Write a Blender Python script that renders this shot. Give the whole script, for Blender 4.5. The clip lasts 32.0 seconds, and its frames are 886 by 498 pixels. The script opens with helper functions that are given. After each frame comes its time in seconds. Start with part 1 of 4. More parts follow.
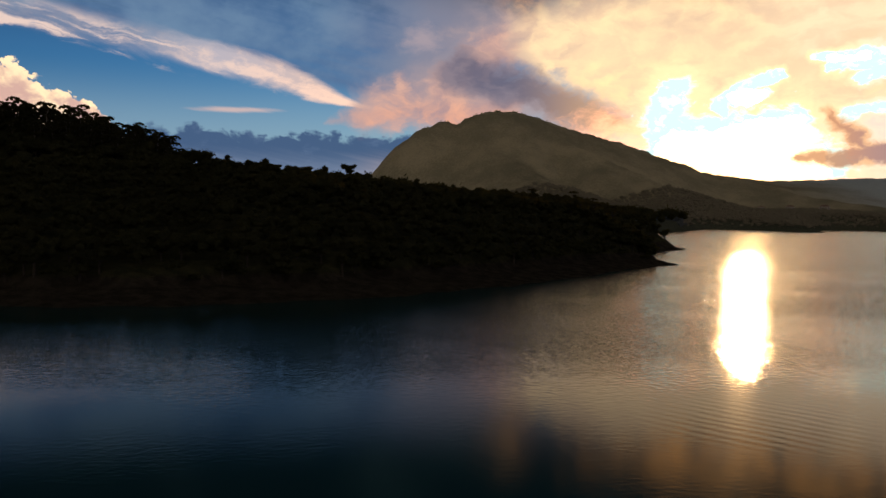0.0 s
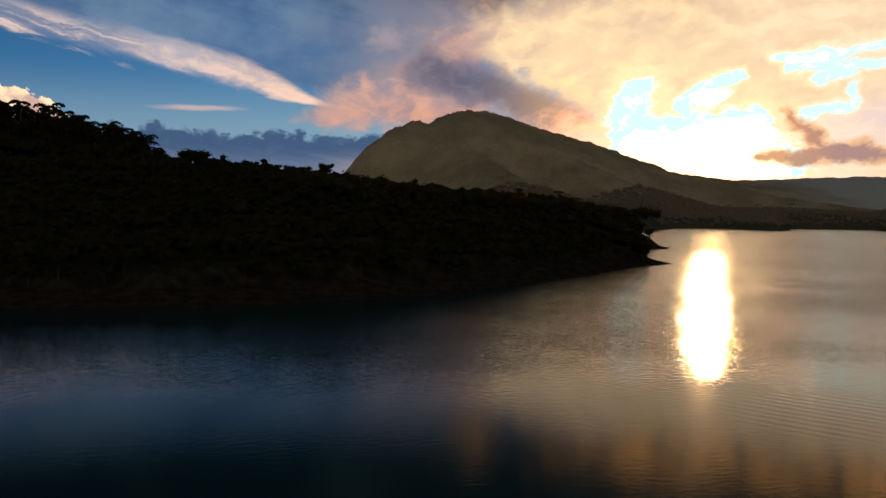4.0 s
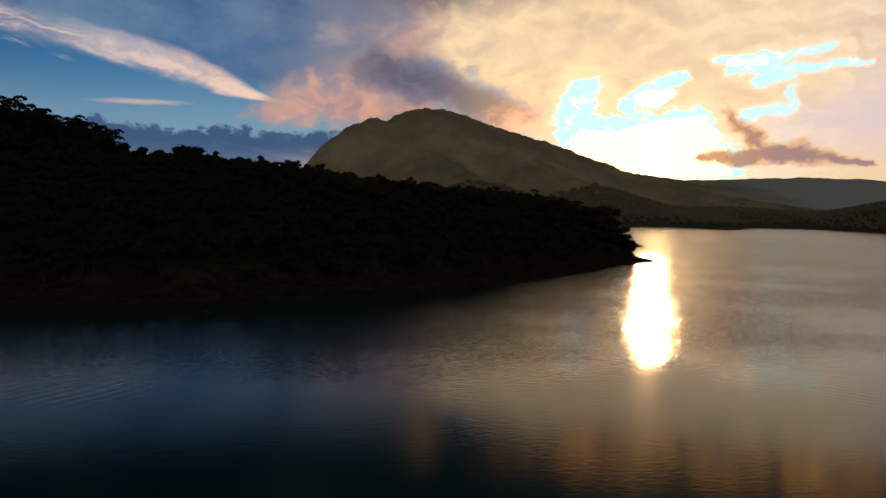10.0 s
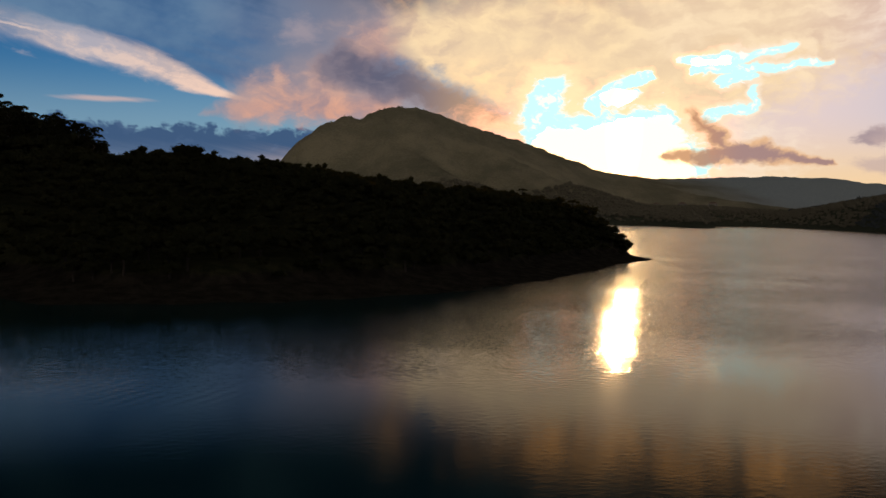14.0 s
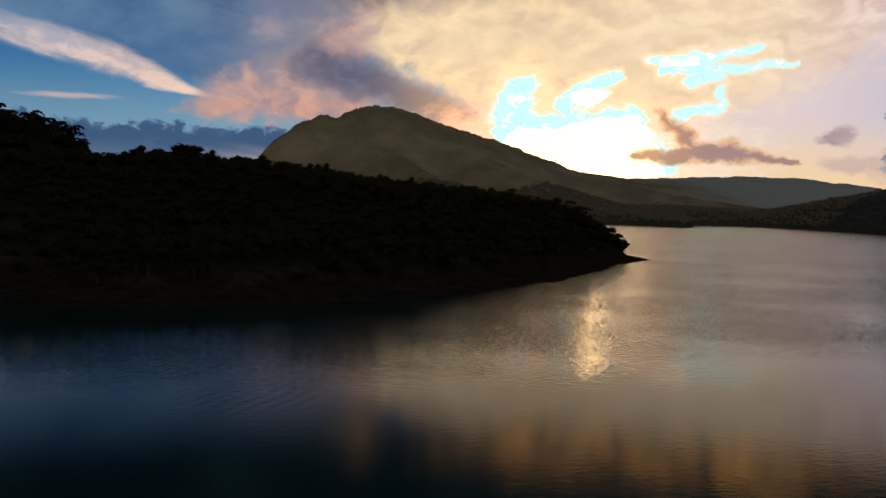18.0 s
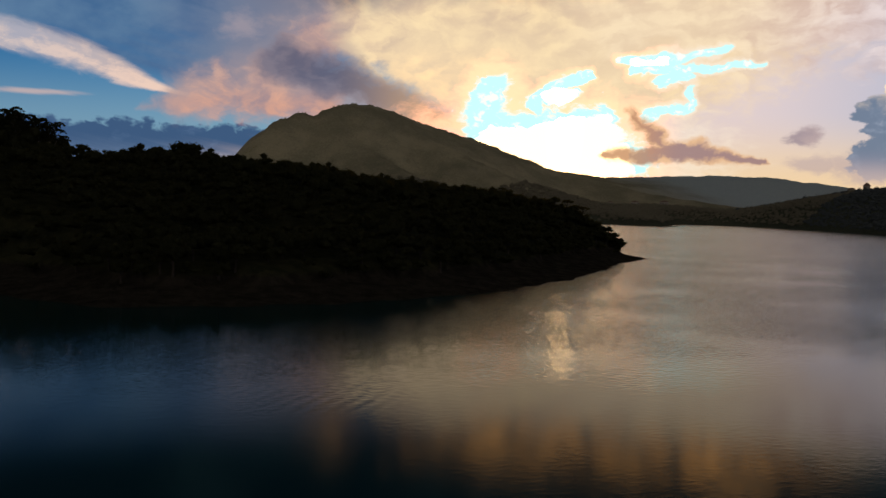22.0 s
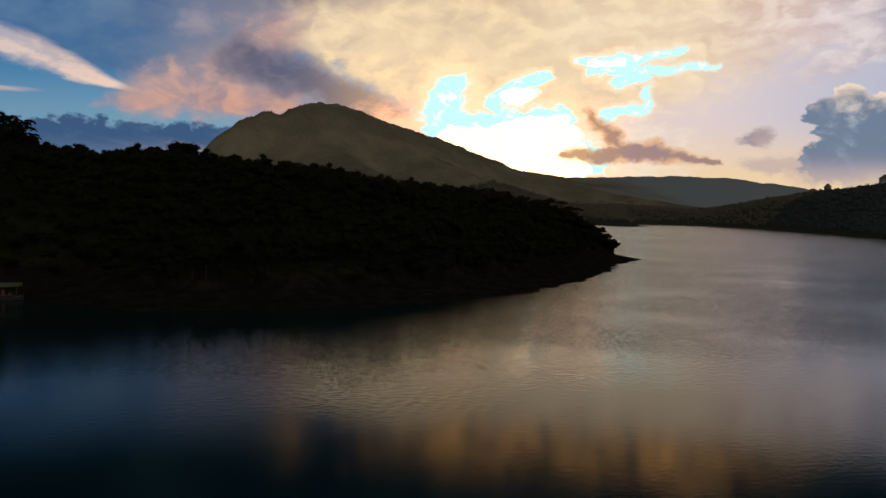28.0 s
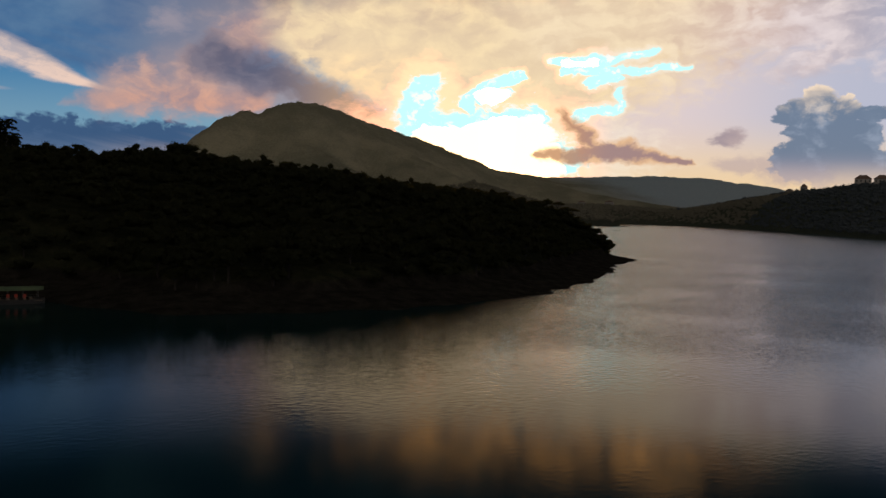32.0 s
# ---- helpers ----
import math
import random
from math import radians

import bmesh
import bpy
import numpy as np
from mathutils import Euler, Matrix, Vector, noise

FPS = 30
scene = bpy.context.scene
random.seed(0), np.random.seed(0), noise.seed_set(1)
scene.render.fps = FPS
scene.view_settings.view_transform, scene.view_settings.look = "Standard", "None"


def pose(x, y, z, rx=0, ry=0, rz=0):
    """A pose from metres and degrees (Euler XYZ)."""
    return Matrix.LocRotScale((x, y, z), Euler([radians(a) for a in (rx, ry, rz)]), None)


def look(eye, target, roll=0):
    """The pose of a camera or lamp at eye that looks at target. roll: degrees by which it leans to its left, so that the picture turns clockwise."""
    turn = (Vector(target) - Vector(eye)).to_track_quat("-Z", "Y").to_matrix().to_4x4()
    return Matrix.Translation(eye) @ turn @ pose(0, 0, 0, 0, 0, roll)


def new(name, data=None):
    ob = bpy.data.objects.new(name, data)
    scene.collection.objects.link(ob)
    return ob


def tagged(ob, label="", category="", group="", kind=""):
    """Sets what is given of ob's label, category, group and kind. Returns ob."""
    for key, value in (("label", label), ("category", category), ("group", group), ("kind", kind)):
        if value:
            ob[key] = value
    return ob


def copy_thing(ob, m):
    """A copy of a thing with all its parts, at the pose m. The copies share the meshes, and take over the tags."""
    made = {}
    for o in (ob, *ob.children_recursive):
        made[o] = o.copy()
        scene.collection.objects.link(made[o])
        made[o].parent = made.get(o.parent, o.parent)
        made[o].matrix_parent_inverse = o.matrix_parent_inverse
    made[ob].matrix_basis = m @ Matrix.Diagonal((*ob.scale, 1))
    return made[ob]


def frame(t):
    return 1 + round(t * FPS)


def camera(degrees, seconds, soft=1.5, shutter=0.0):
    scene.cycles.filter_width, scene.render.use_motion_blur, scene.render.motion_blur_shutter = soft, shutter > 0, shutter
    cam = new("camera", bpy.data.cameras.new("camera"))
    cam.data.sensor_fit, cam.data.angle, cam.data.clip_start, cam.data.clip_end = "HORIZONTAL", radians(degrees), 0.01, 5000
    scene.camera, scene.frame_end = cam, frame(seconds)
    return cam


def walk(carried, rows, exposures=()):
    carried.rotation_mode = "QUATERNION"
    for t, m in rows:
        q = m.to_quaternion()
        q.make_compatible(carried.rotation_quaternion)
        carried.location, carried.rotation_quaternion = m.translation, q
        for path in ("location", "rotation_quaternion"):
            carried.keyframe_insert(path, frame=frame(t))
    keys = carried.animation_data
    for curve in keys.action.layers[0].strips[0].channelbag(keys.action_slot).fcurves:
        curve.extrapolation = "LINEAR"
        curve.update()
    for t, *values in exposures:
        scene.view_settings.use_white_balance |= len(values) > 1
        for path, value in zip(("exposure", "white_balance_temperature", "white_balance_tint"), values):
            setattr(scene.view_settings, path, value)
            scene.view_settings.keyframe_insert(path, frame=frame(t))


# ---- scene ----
import functools

cam = camera(54.5, 32.0)
PATH = [
    (0, (3.131, 1.778, 17.399), (3.457, 3.749, 17.304), 1.1),
    (0.5, (1.72, 1.808, 17.416), (2.055, 3.778, 17.322), 1.1),
    (1, (0.303, 1.831, 17.441), (0.648, 3.799, 17.346), 1.1),
    (1.5, (-1.087, 1.832, 17.472), (-0.732, 3.797, 17.376), 1.1),
    (2, (-2.448, 1.797, 17.505), (-2.082, 3.761, 17.41), 1.1),
    (2.5, (-3.778, 1.731, 17.533), (-3.403, 3.693, 17.438), 1.0),
    (3, (-5.108, 1.659, 17.549), (-4.723, 3.62, 17.455), 1.0),
    (3.5, (-6.469, 1.601, 17.553), (-6.075, 3.56, 17.458), 1.0),
    (5.5, (-12.078, 1.481, 17.462), (-11.639, 3.43, 17.366), 1.2),
    (6, (-13.464, 1.468, 17.449), (-13.016, 3.415, 17.353), 1.2),
    (6.5, (-14.843, 1.472, 17.434), (-14.385, 3.416, 17.337), 1.3),
    (7, (-16.209, 1.492, 17.416), (-15.741, 3.434, 17.319), 1.3),
    (7.5, (-17.548, 1.518, 17.395), (-17.072, 3.458, 17.298), 1.3),
    (8, (-18.867, 1.52, 17.371), (-18.381, 3.457, 17.273), 1.4),
    (8.5, (-20.177, 1.477, 17.344), (-19.682, 3.412, 17.247), 1.3),
    (9, (-21.484, 1.393, 17.317), (-20.98, 3.326, 17.219), 1.4),
    (9.5, (-22.809, 1.286, 17.296), (-22.297, 3.216, 17.197), 1.4),
    (10, (-24.163, 1.178, 17.283), (-23.64, 3.106, 17.184), 1.4),
    (10.5, (-25.556, 1.095, 17.276), (-25.024, 3.021, 17.178), 1.4),
    (11, (-26.987, 1.058, 17.281), (-26.445, 2.981, 17.182), 1.4),
    (11.5, (-28.445, 1.075, 17.295), (-27.894, 2.995, 17.197), 1.4),
    (12, (-29.896, 1.16, 17.31), (-29.335, 3.077, 17.212), 1.3),
    (12.5, (-31.325, 1.314, 17.322), (-30.754, 3.228, 17.223), 1.4),
    (13, (-32.74, 1.525, 17.332), (-32.161, 3.437, 17.233), 1.4),
    (13.5, (-34.141, 1.782, 17.341), (-33.553, 3.691, 17.241), 1.3),
    (14, (-35.511, 2.07, 17.36), (-34.915, 3.976, 17.259), 1.4),
    (14.5, (-36.818, 2.375, 17.39), (-36.212, 4.278, 17.29), 1.4),
    (16.5, (-41.744, 3.647, 17.641), (-41.107, 5.54, 17.54), 1.5),
    (17, (-42.95, 3.959, 17.659), (-42.305, 5.85, 17.558), 1.4),
    (17.5, (-44.142, 4.271, 17.661), (-43.49, 6.159, 17.559), 1.5),
    (18, (-45.325, 4.588, 17.651), (-44.664, 6.473, 17.549), 1.5),
    (18.5, (-46.493, 4.913, 17.639), (-45.824, 6.796, 17.538), 1.5),
    (19, (-47.655, 5.246, 17.634), (-46.979, 7.126, 17.532), 1.5),
    (19.5, (-48.822, 5.59, 17.632), (-48.139, 7.466, 17.53), 1.5),
    (20, (-50.002, 5.963, 17.628), (-49.309, 7.836, 17.525), 1.5),
    (20.5, (-51.165, 6.358, 17.619), (-50.465, 8.229, 17.516), 1.5),
    (21, (-52.313, 6.758, 17.616), (-51.606, 8.626, 17.513), 1.6),
    (21.5, (-53.438, 7.144, 17.616), (-52.723, 9.009, 17.513), 1.5),
    (22, (-54.544, 7.52, 17.618), (-53.822, 9.382, 17.514), 1.6),
    (22.5, (-55.636, 7.881, 17.616), (-54.907, 9.74, 17.512), 1.6),
    (23, (-56.711, 8.232, 17.613), (-55.975, 10.088, 17.508), 1.6),
    (23.5, (-57.795, 8.589, 17.609), (-57.051, 10.443, 17.504), 1.6),
    (24, (-58.867, 8.961, 17.608), (-58.116, 10.812, 17.504), 1.6),
    (24.5, (-59.927, 9.344, 17.609), (-59.17, 11.192, 17.505), 1.6),
    (25, (-60.959, 9.738, 17.61), (-60.194, 11.583, 17.506), 1.6),
    (25.5, (-61.984, 10.157, 17.62), (-61.211, 11.999, 17.516), 1.6),
    (27.5, (-66.119, 11.936, 17.822), (-65.317, 13.765, 17.718), 1.7),
    (28, (-67.135, 12.403, 17.845), (-66.325, 14.229, 17.742), 1.7),
    (28.5, (-68.111, 12.871, 17.869), (-67.295, 14.694, 17.766), 1.7),
    (29, (-69.07, 13.326, 17.898), (-68.248, 15.147, 17.795), 1.7),
    (29.5, (-70.037, 13.762, 17.935), (-69.209, 15.579, 17.832), 1.7),
    (30, (-71.013, 14.181, 17.976), (-70.178, 15.995, 17.873), 1.7),
    (30.5, (-72.012, 14.59, 18.005), (-71.169, 16.401, 17.902), 1.7),
    (31, (-73.017, 14.99, 18.028), (-72.168, 16.798, 17.925), 1.7),
    (31.5, (-74.028, 15.392, 18.046), (-73.171, 17.196, 17.943), 1.7),
    (32, (-75.009, 15.791, 18.055), (-74.145, 17.592, 17.953), 1.7),
]
walk(cam, [(t, look(eye, target, roll)) for t, eye, target, roll in PATH], [(0.0, 0.26, 7300, 16), (3.0, 0.20, 7250, 16), (6.0, 0.11, 7200, 15), (9.0, 0.05, 7100, 15), (14.0, 0.04, 6900, 13), (20.0, 0.03, 6700, 11), (32.0, 0.0, 6550, 10)])

# ---- light: a low sun over the ridge and a sunset sky ----
SUN_AZ, SUN_EL = 28.7, 3.1          # degrees from +y to the right, degrees up
scene.view_settings.exposure = 0.0
sun_way = Vector((math.sin(radians(SUN_AZ)) * math.cos(radians(SUN_EL)), math.cos(radians(SUN_AZ)) * math.cos(radians(SUN_EL)), math.sin(radians(SUN_EL))))
sun_data = bpy.data.lights.new("sun", "SUN")
sun_data.energy, sun_data.angle, sun_data.color = 1.6, radians(1.1), (1.0, 0.62, 0.28)
sun = new("sun", sun_data)
sun.matrix_world = look((0, 0, 400), Vector((0, 0, 400)) - sun_way)

world = bpy.data.worlds.new("sunset_sky")
scene.world = world
world.use_nodes = True


class Net:
    """Short hand for node arithmetic in one node tree."""

    def __init__(self, tree):
        self.tree, self.nodes, self.links = tree, tree.nodes, tree.links

    def put(self, socket, value):
        if isinstance(value, bpy.types.NodeSocket):
            self.links.new(value, socket)
        elif value is not None:
            socket.default_value = value

    def math(self, op, a, b=None, c=None, clamp=False):
        n = self.nodes.new("ShaderNodeMath")
        n.operation, n.use_clamp = op, clamp
        for socket, value in zip(n.inputs, (a, b, c)):
            self.put(socket, value)
        return n.outputs[0]

    def add(self, a, b): return self.math("ADD", a, b)
    def sub(self, a, b): return self.math("SUBTRACT", a, b)
    def mul(self, a, b): return self.math("MULTIPLY", a, b)
    def top(self, a, b): return self.math("MAXIMUM", a, b)

    def step(self, value, lo, hi):
        n = self.nodes.new("ShaderNodeMapRange")
        n.interpolation_type = "SMOOTHSTEP"
        for socket, v in zip(n.inputs, (value, lo, hi, 0.0, 1.0)):
            self.put(socket, v)
        return n.outputs[0]

    def vec(self, x, y, z=0.0):
        n = self.nodes.new("ShaderNodeCombineXYZ")
        for socket, v in zip(n.inputs, (x, y, z)):
            self.put(socket, v)
        return n.outputs[0]

    def noise(self, vector, scale, detail=5.0, rough=0.55, warp=0.0, colour=False):
        n = self.nodes.new("ShaderNodeTexNoise")
        self.put(n.inputs["Vector"], vector)
        n.inputs["Scale"].default_value, n.inputs["Detail"].default_value = scale, detail
        n.inputs["Roughness"].default_value, n.inputs["Distortion"].default_value = rough, warp
        return n.outputs["Color" if colour else "Fac"]

    def cells(self, vector, scale, detail=3.0):
        """Round cauliflower bumps, 0 to 1."""
        n = self.nodes.new("ShaderNodeTexVoronoi")
        n.feature, n.normalize = "SMOOTH_F1", False
        self.put(n.inputs["Vector"], vector)
        n.inputs["Scale"].default_value, n.inputs["Detail"].default_value = scale, detail
        n.inputs["Roughness"].default_value, n.inputs["Smoothness"].default_value = 0.55, 0.25
        return self.math("SUBTRACT", 1.0, n.outputs["Distance"])

    def mix(self, fac, a, b):
        n = self.nodes.new("ShaderNodeMix")
        n.data_type = "RGBA"
        self.put(n.inputs["Factor"], fac)
        for socket, v in ((n.inputs[6], a), (n.inputs[7], b)):
            self.put(socket, (*v, 1.0) if isinstance(v, tuple) else v)
        return n.outputs[2]

    def blend(self, op, a, b, fac=1.0):
        n = self.nodes.new("ShaderNodeMix")
        n.data_type, n.blend_type = "RGBA", op
        self.put(n.inputs["Factor"], fac)
        for socket, v in ((n.inputs[6], a), (n.inputs[7], b)):
            self.put(socket, (*v, 1.0) if isinstance(v, tuple) else v)
        return n.outputs[2]


def tone(r, g, b):
    """A colour given by its display values, 0 to 255, as linear light."""
    return tuple(round((c / 255 / 12.92) if c < 10.3 else ((c / 255 + 0.055) / 1.055) ** 2.4, 4) for c in (r, g, b))


def build_sky():
    g = Net(world.node_tree)
    g.nodes.clear()
    way = g.nodes.new("ShaderNodeTexCoord").outputs["Generated"]
    split = g.nodes.new("ShaderNodeSeparateXYZ")
    g.put(split.inputs[0], way)
    x, y, z = split.outputs
    az = g.mul(g.math("ARCTAN2", x, y), 180 / math.pi)
    el = g.mul(g.math("ARCSINE", g.math("MAXIMUM", z, -0.99)), 180 / math.pi)
    place = g.vec(az, g.mul(el, 1.5))
    # the edges of all clouds are bent by the same slow noise
    drift = g.nodes.new("ShaderNodeSeparateXYZ")
    g.put(drift.inputs[0], g.noise(place, 0.35, 4.0, 0.6, colour=True))
    waz = g.add(az, g.mul(g.sub(drift.outputs[0], 0.5), 2.4))
    wel = g.add(el, g.mul(g.sub(drift.outputs[1], 0.5), 1.5))
    bent = g.vec(waz, g.mul(wel, 1.5))
    fine = g.noise(bent, 0.9, 7.0, 0.62)
    broad = g.noise(place, 0.16, 5.0, 0.55)
    puff = g.noise(place, 0.75, 6.0, 0.6)
    heads = g.add(g.mul(g.cells(g.vec(waz, g.mul(wel, 1.3)), 0.85), 0.7), g.mul(puff, 0.5))
    streaky = g.noise(g.vec(g.mul(g.add(az, g.mul(el, 3.0)), 0.22), g.mul(g.add(el, g.mul(az, 0.2)), 1.6)), 0.9, 6.0, 0.6)

    # billows, lit from the side of the sun: their thickness here, less that a step towards the sun
    to_az, to_el = g.sub(SUN_AZ, az), g.sub(SUN_EL, el)
    gap_to = g.math("SQRT", g.add(g.add(g.mul(to_az, to_az), g.mul(to_el, to_el)), 1.0))

    def billow(step):
        a = g.add(waz, g.math("DIVIDE", g.mul(to_az, step), gap_to))
        e = g.add(wel, g.math("DIVIDE", g.mul(to_el, step), gap_to))
        return g.noise(g.vec(a, g.mul(e, 1.5)), 0.36, 6.0, 0.52, 0.3)

    thick = billow(0.0)
    side_lit = g.step(g.sub(thick, billow(0.75)), -0.20, 0.21)

    def capsule(a0, e0, a1, e1, r0, r1=None, bentness=True):
        """1 along a segment of the sky, 0 at its rim, negative outside; the radius runs from r0 to r1."""
        a, e = (waz, wel) if bentness else (az, el)
        r1 = r0 if r1 is None else r1
        da, de = a1 - a0, e1 - e0
        u = g.math("DIVIDE", g.add(g.mul(g.sub(a, a0), da), g.mul(g.sub(e, e0), de)), da * da + de * de, clamp=True)
        dx, dy = g.sub(g.sub(a, a0), g.mul(u, da)), g.sub(g.sub(e, e0), g.mul(u, de))
        far = g.math("SQRT", g.add(g.mul(dx, dx), g.mul(dy, dy)))
        return g.sub(1.0, g.math("DIVIDE", far, g.add(r0, g.mul(u, r1 - r0))))

    def blob(caz, cel, raz, rel, turn=0.0, bentness=True):
        """1 at the middle of an ellipse of the sky, 0 at its rim, negative outside."""
        a, e = (waz, wel) if bentness else (az, el)
        da, de = g.sub(a, caz), g.sub(e, cel)
        c, s = math.cos(radians(turn)), math.sin(radians(turn))
        u = g.add(g.mul(da, c / raz), g.mul(de, s / raz))
        v = g.sub(g.mul(de, c / rel), g.mul(da, s / rel))
        return g.sub(1.0, g.math("SQRT", g.add(g.mul(u, u), g.mul(v, v))))

    def rough(shape, amount, soft, grain=None):
        return g.step(g.add(shape, g.mul(g.sub(grain or fine, 0.5), amount)), -soft, soft)

    def most(*shapes):
        return functools.reduce(g.top, shapes)

    sky = g.nodes.new("ShaderNodeTexSky")
    sky.sky_type, sky.sun_disc = "NISHITA", False
    sky.sun_elevation, sky.sun_rotation = radians(SUN_EL), radians(SUN_AZ)
    sky.altitude, sky.air_density, sky.dust_density, sky.ozone_density = 1500.0, 1.0, 1.0, 3.0
    colour = g.blend("MULTIPLY", sky.outputs[0], (SKY_GAIN * 0.32, SKY_GAIN * 0.78, SKY_GAIN * 1.20))
    colour = g.blend("MULTIPLY", colour, g.mix(g.step(el, 8.5, 17.0), (1.0, 1.0, 1.0), (0.03, 0.075, 0.07)))
    colour = g.mix(g.mul(g.mul(g.step(el, 9.0, 3.5), g.step(el, -2.0, 1.0)), g.mul(g.step(az, 24.0, 12.0), 0.55)), colour, tone(138, 168, 192))
    turned = g.math("ABSOLUTE", g.math("WRAP", g.sub(az, SUN_AZ), 180.0, -180.0))
    colour = g.blend("MULTIPLY", colour, g.mix(g.step(turned, 55.0, 150.0), (1.0, 1.0, 1.0), (0.8, 0.75, 0.7)))
    sun_far = g.math("SQRT", g.add(g.math("POWER", g.sub(az, SUN_AZ), 2.0), g.math("POWER", g.mul(g.sub(el, 4.0), 1.5), 2.0)))
    near = g.step(sun_far, 34.0, 12.0)

    # broken cloud higher up: golden above the sun, dull teal away from it
    rest = g.mul(g.step(g.noise(g.vec(az, g.mul(el, 0.7)), 0.085, 3.0, 0.5), g.sub(0.50, g.mul(near, 0.20)), 0.62), g.step(el, 10.5, 13.0))
    golden = g.mul(g.mul(g.step(az, 10.0, 22.0), g.step(az, 50.0, 40.0)), g.step(g.add(el, g.mul(g.sub(broad, 0.5), 6.0)), 19.0, 15.5))
    colour = g.mix(g.mul(rest, 0.8), colour, g.mix(g.step(puff, 0.30, 0.65), g.mix(golden, (0.012, 0.034, 0.045), (0.10, 0.12, 0.11)), g.mix(golden, (0.03, 0.06, 0.075), (1.8, 0.86, 0.25))))

    # unseen eastern clouds, lit by the low sun, added to brighten the mountain's near face
    east_fill = g.mul(g.step(turned, 75.0, 130.0), g.mul(g.step(broad, 0.25, 0.50), g.step(el, 80.0, 40.0)))
    colour = g.mix(g.mul(east_fill, 0.9), colour, g.mix(g.step(puff, 0.35, 0.65), (0.18, 0.165, 0.155), (0.60, 0.49, 0.39)))

    # pale lilac air to the right of the sun, peach near the ridge
    pale = g.mix(g.step(el, 1.5, 6.5), tone(242, 210, 168), g.mix(g.step(az, 39.0, 52.0), tone(226, 208, 208), tone(188, 190, 208)))
    colour = g.mix(g.mul(g.step(az, 29.0, 36.0), g.mul(g.step(el, 15.0, 10.0), 0.95)), colour, pale)

    # grey blue veil above the long white streak
    under = g.sub(7.15, g.mul(g.math("MAXIMUM", az, g.add(-8.5, g.mul(az, 0.45))), 0.185))
    line = g.sub(el, under)
    veil = g.mul(g.mul(g.step(line, 0.1, 1.5), g.step(waz, 17.0, 9.0)), g.step(el, 16.5, 12.0))
    veil = g.mul(veil, g.add(0.62, g.mul(g.step(g.add(g.mul(streaky, 0.35), g.mul(broad, 0.65)), 0.34, 0.52), 0.36)))
    grey = g.mix(g.step(g.add(az, g.mul(g.sub(broad, 0.5), 8.0)), 0.0, 12.0), g.mix(g.step(broad, 0.35, 0.65), tone(68, 104, 146), tone(92, 126, 160)), tone(118, 124, 146))
    colour = g.mix(veil, colour, grey)

    # the streak: broad and combed at one end, drawn out to a point at the other
    width = g.add(0.28, g.mul(g.step(az, 4.6, -2.2), 1.62))
    v = g.math("DIVIDE", line, width)
    strand = g.noise(g.vec(g.mul(g.add(az, g.mul(el, 1.2)), 0.13), g.add(g.mul(line, 0.75), g.mul(g.sub(drift.outputs[2], 0.5), 0.9))), 1.2, 6.0, 0.58, 0.5)
    ragged_v = g.add(v, g.mul(g.sub(strand, 0.5), 1.1))
    streak = g.mul(g.mul(g.step(ragged_v, -0.16, 0.24), g.step(ragged_v, 1.18, 0.62)), g.step(az, 6.6, 2.6))
    comb = g.mul(g.step(az, -5.0, -11.0), g.step(strand, 0.60, 0.46))
    colour = g.mix(g.mul(g.mul(streak, g.sub(1.0, g.mul(comb, 0.75))), 0.94), colour, g.mix(g.step(g.add(strand, g.mul(g.sub(fine, 0.5), 0.6)), 0.36, 0.62), g.mix(g.step(az, -6.0, 3.0), tone(172, 172, 186), tone(200, 182, 178)), g.mix(g.step(az, -6.0, 3.0), tone(216, 198, 192), tone(240, 208, 190))))
    colour = g.mix(g.mul(g.step(g.add(blob(-4.2, 6.05, 3.9, 0.24, 1.5, False), g.mul(g.sub(streaky, 0.5), 1.3)), 0.0, 0.9), 0.7), colour, tone(205, 180, 175))

    # the low blue bank of cumulus
    bank_top = g.add(5.15, g.add(g.add(g.mul(g.sub(g.cells(g.vec(waz, g.mul(wel, 1.2)), 0.7, 3.0), 0.45), 0.8), g.mul(g.sub(fine, 0.5), 0.7)), g.mul(g.sub(g.noise(g.vec(az, 0.0), 0.35, 2.0, 0.5), 0.5), 1.6)))
    bank = g.mul(g.step(g.sub(bank_top, el), -0.10, 0.30), g.mul(g.step(az, -11.5, -8.5), g.step(az, 18.0, 8.0)))
    bulk = g.mix(g.step(g.add(g.mul(heads, 0.5), g.mul(side_lit, 0.3)), 0.30, 0.72), tone(56, 84, 122), tone(80, 106, 142))
    colour = g.mix(g.mul(bank, 0.96), colour, g.mix(g.step(g.add(el, g.mul(g.sub(streaky, 0.5), 2.0)), 1.9, 3.9), g.mix(g.step(az, 2.0, 9.0), tone(100, 120, 150), tone(172, 158, 160)), bulk))

    # lit cumulus at the far left
    shape = g.top(blob(-18.0, 6.4, 4.2, 2.0, -25.0, False), blob(-13.5, 5.4, 2.9, 0.95, -25.0, False))
    heaped = g.add(shape, g.mul(g.sub(heads, 0.38), 0.95))
    colour = g.mix(g.step(heaped, -0.05, 0.06), colour, g.mix(g.step(g.add(g.mul(heaped, -0.6), g.mul(heads, 1.3)), -0.10, 0.40), tone(196, 165, 158), tone(252, 230, 192)))

    # cream overcast around and above the sun
    edge = g.math("MINIMUM", g.sub(az, g.add(5.6, g.mul(g.math("MAXIMUM", g.sub(el, 8.0), 0.0), 1.35))), g.mul(g.sub(el, g.sub(9.3, g.mul(g.sub(az, 14.5), 0.58))), 1.6))
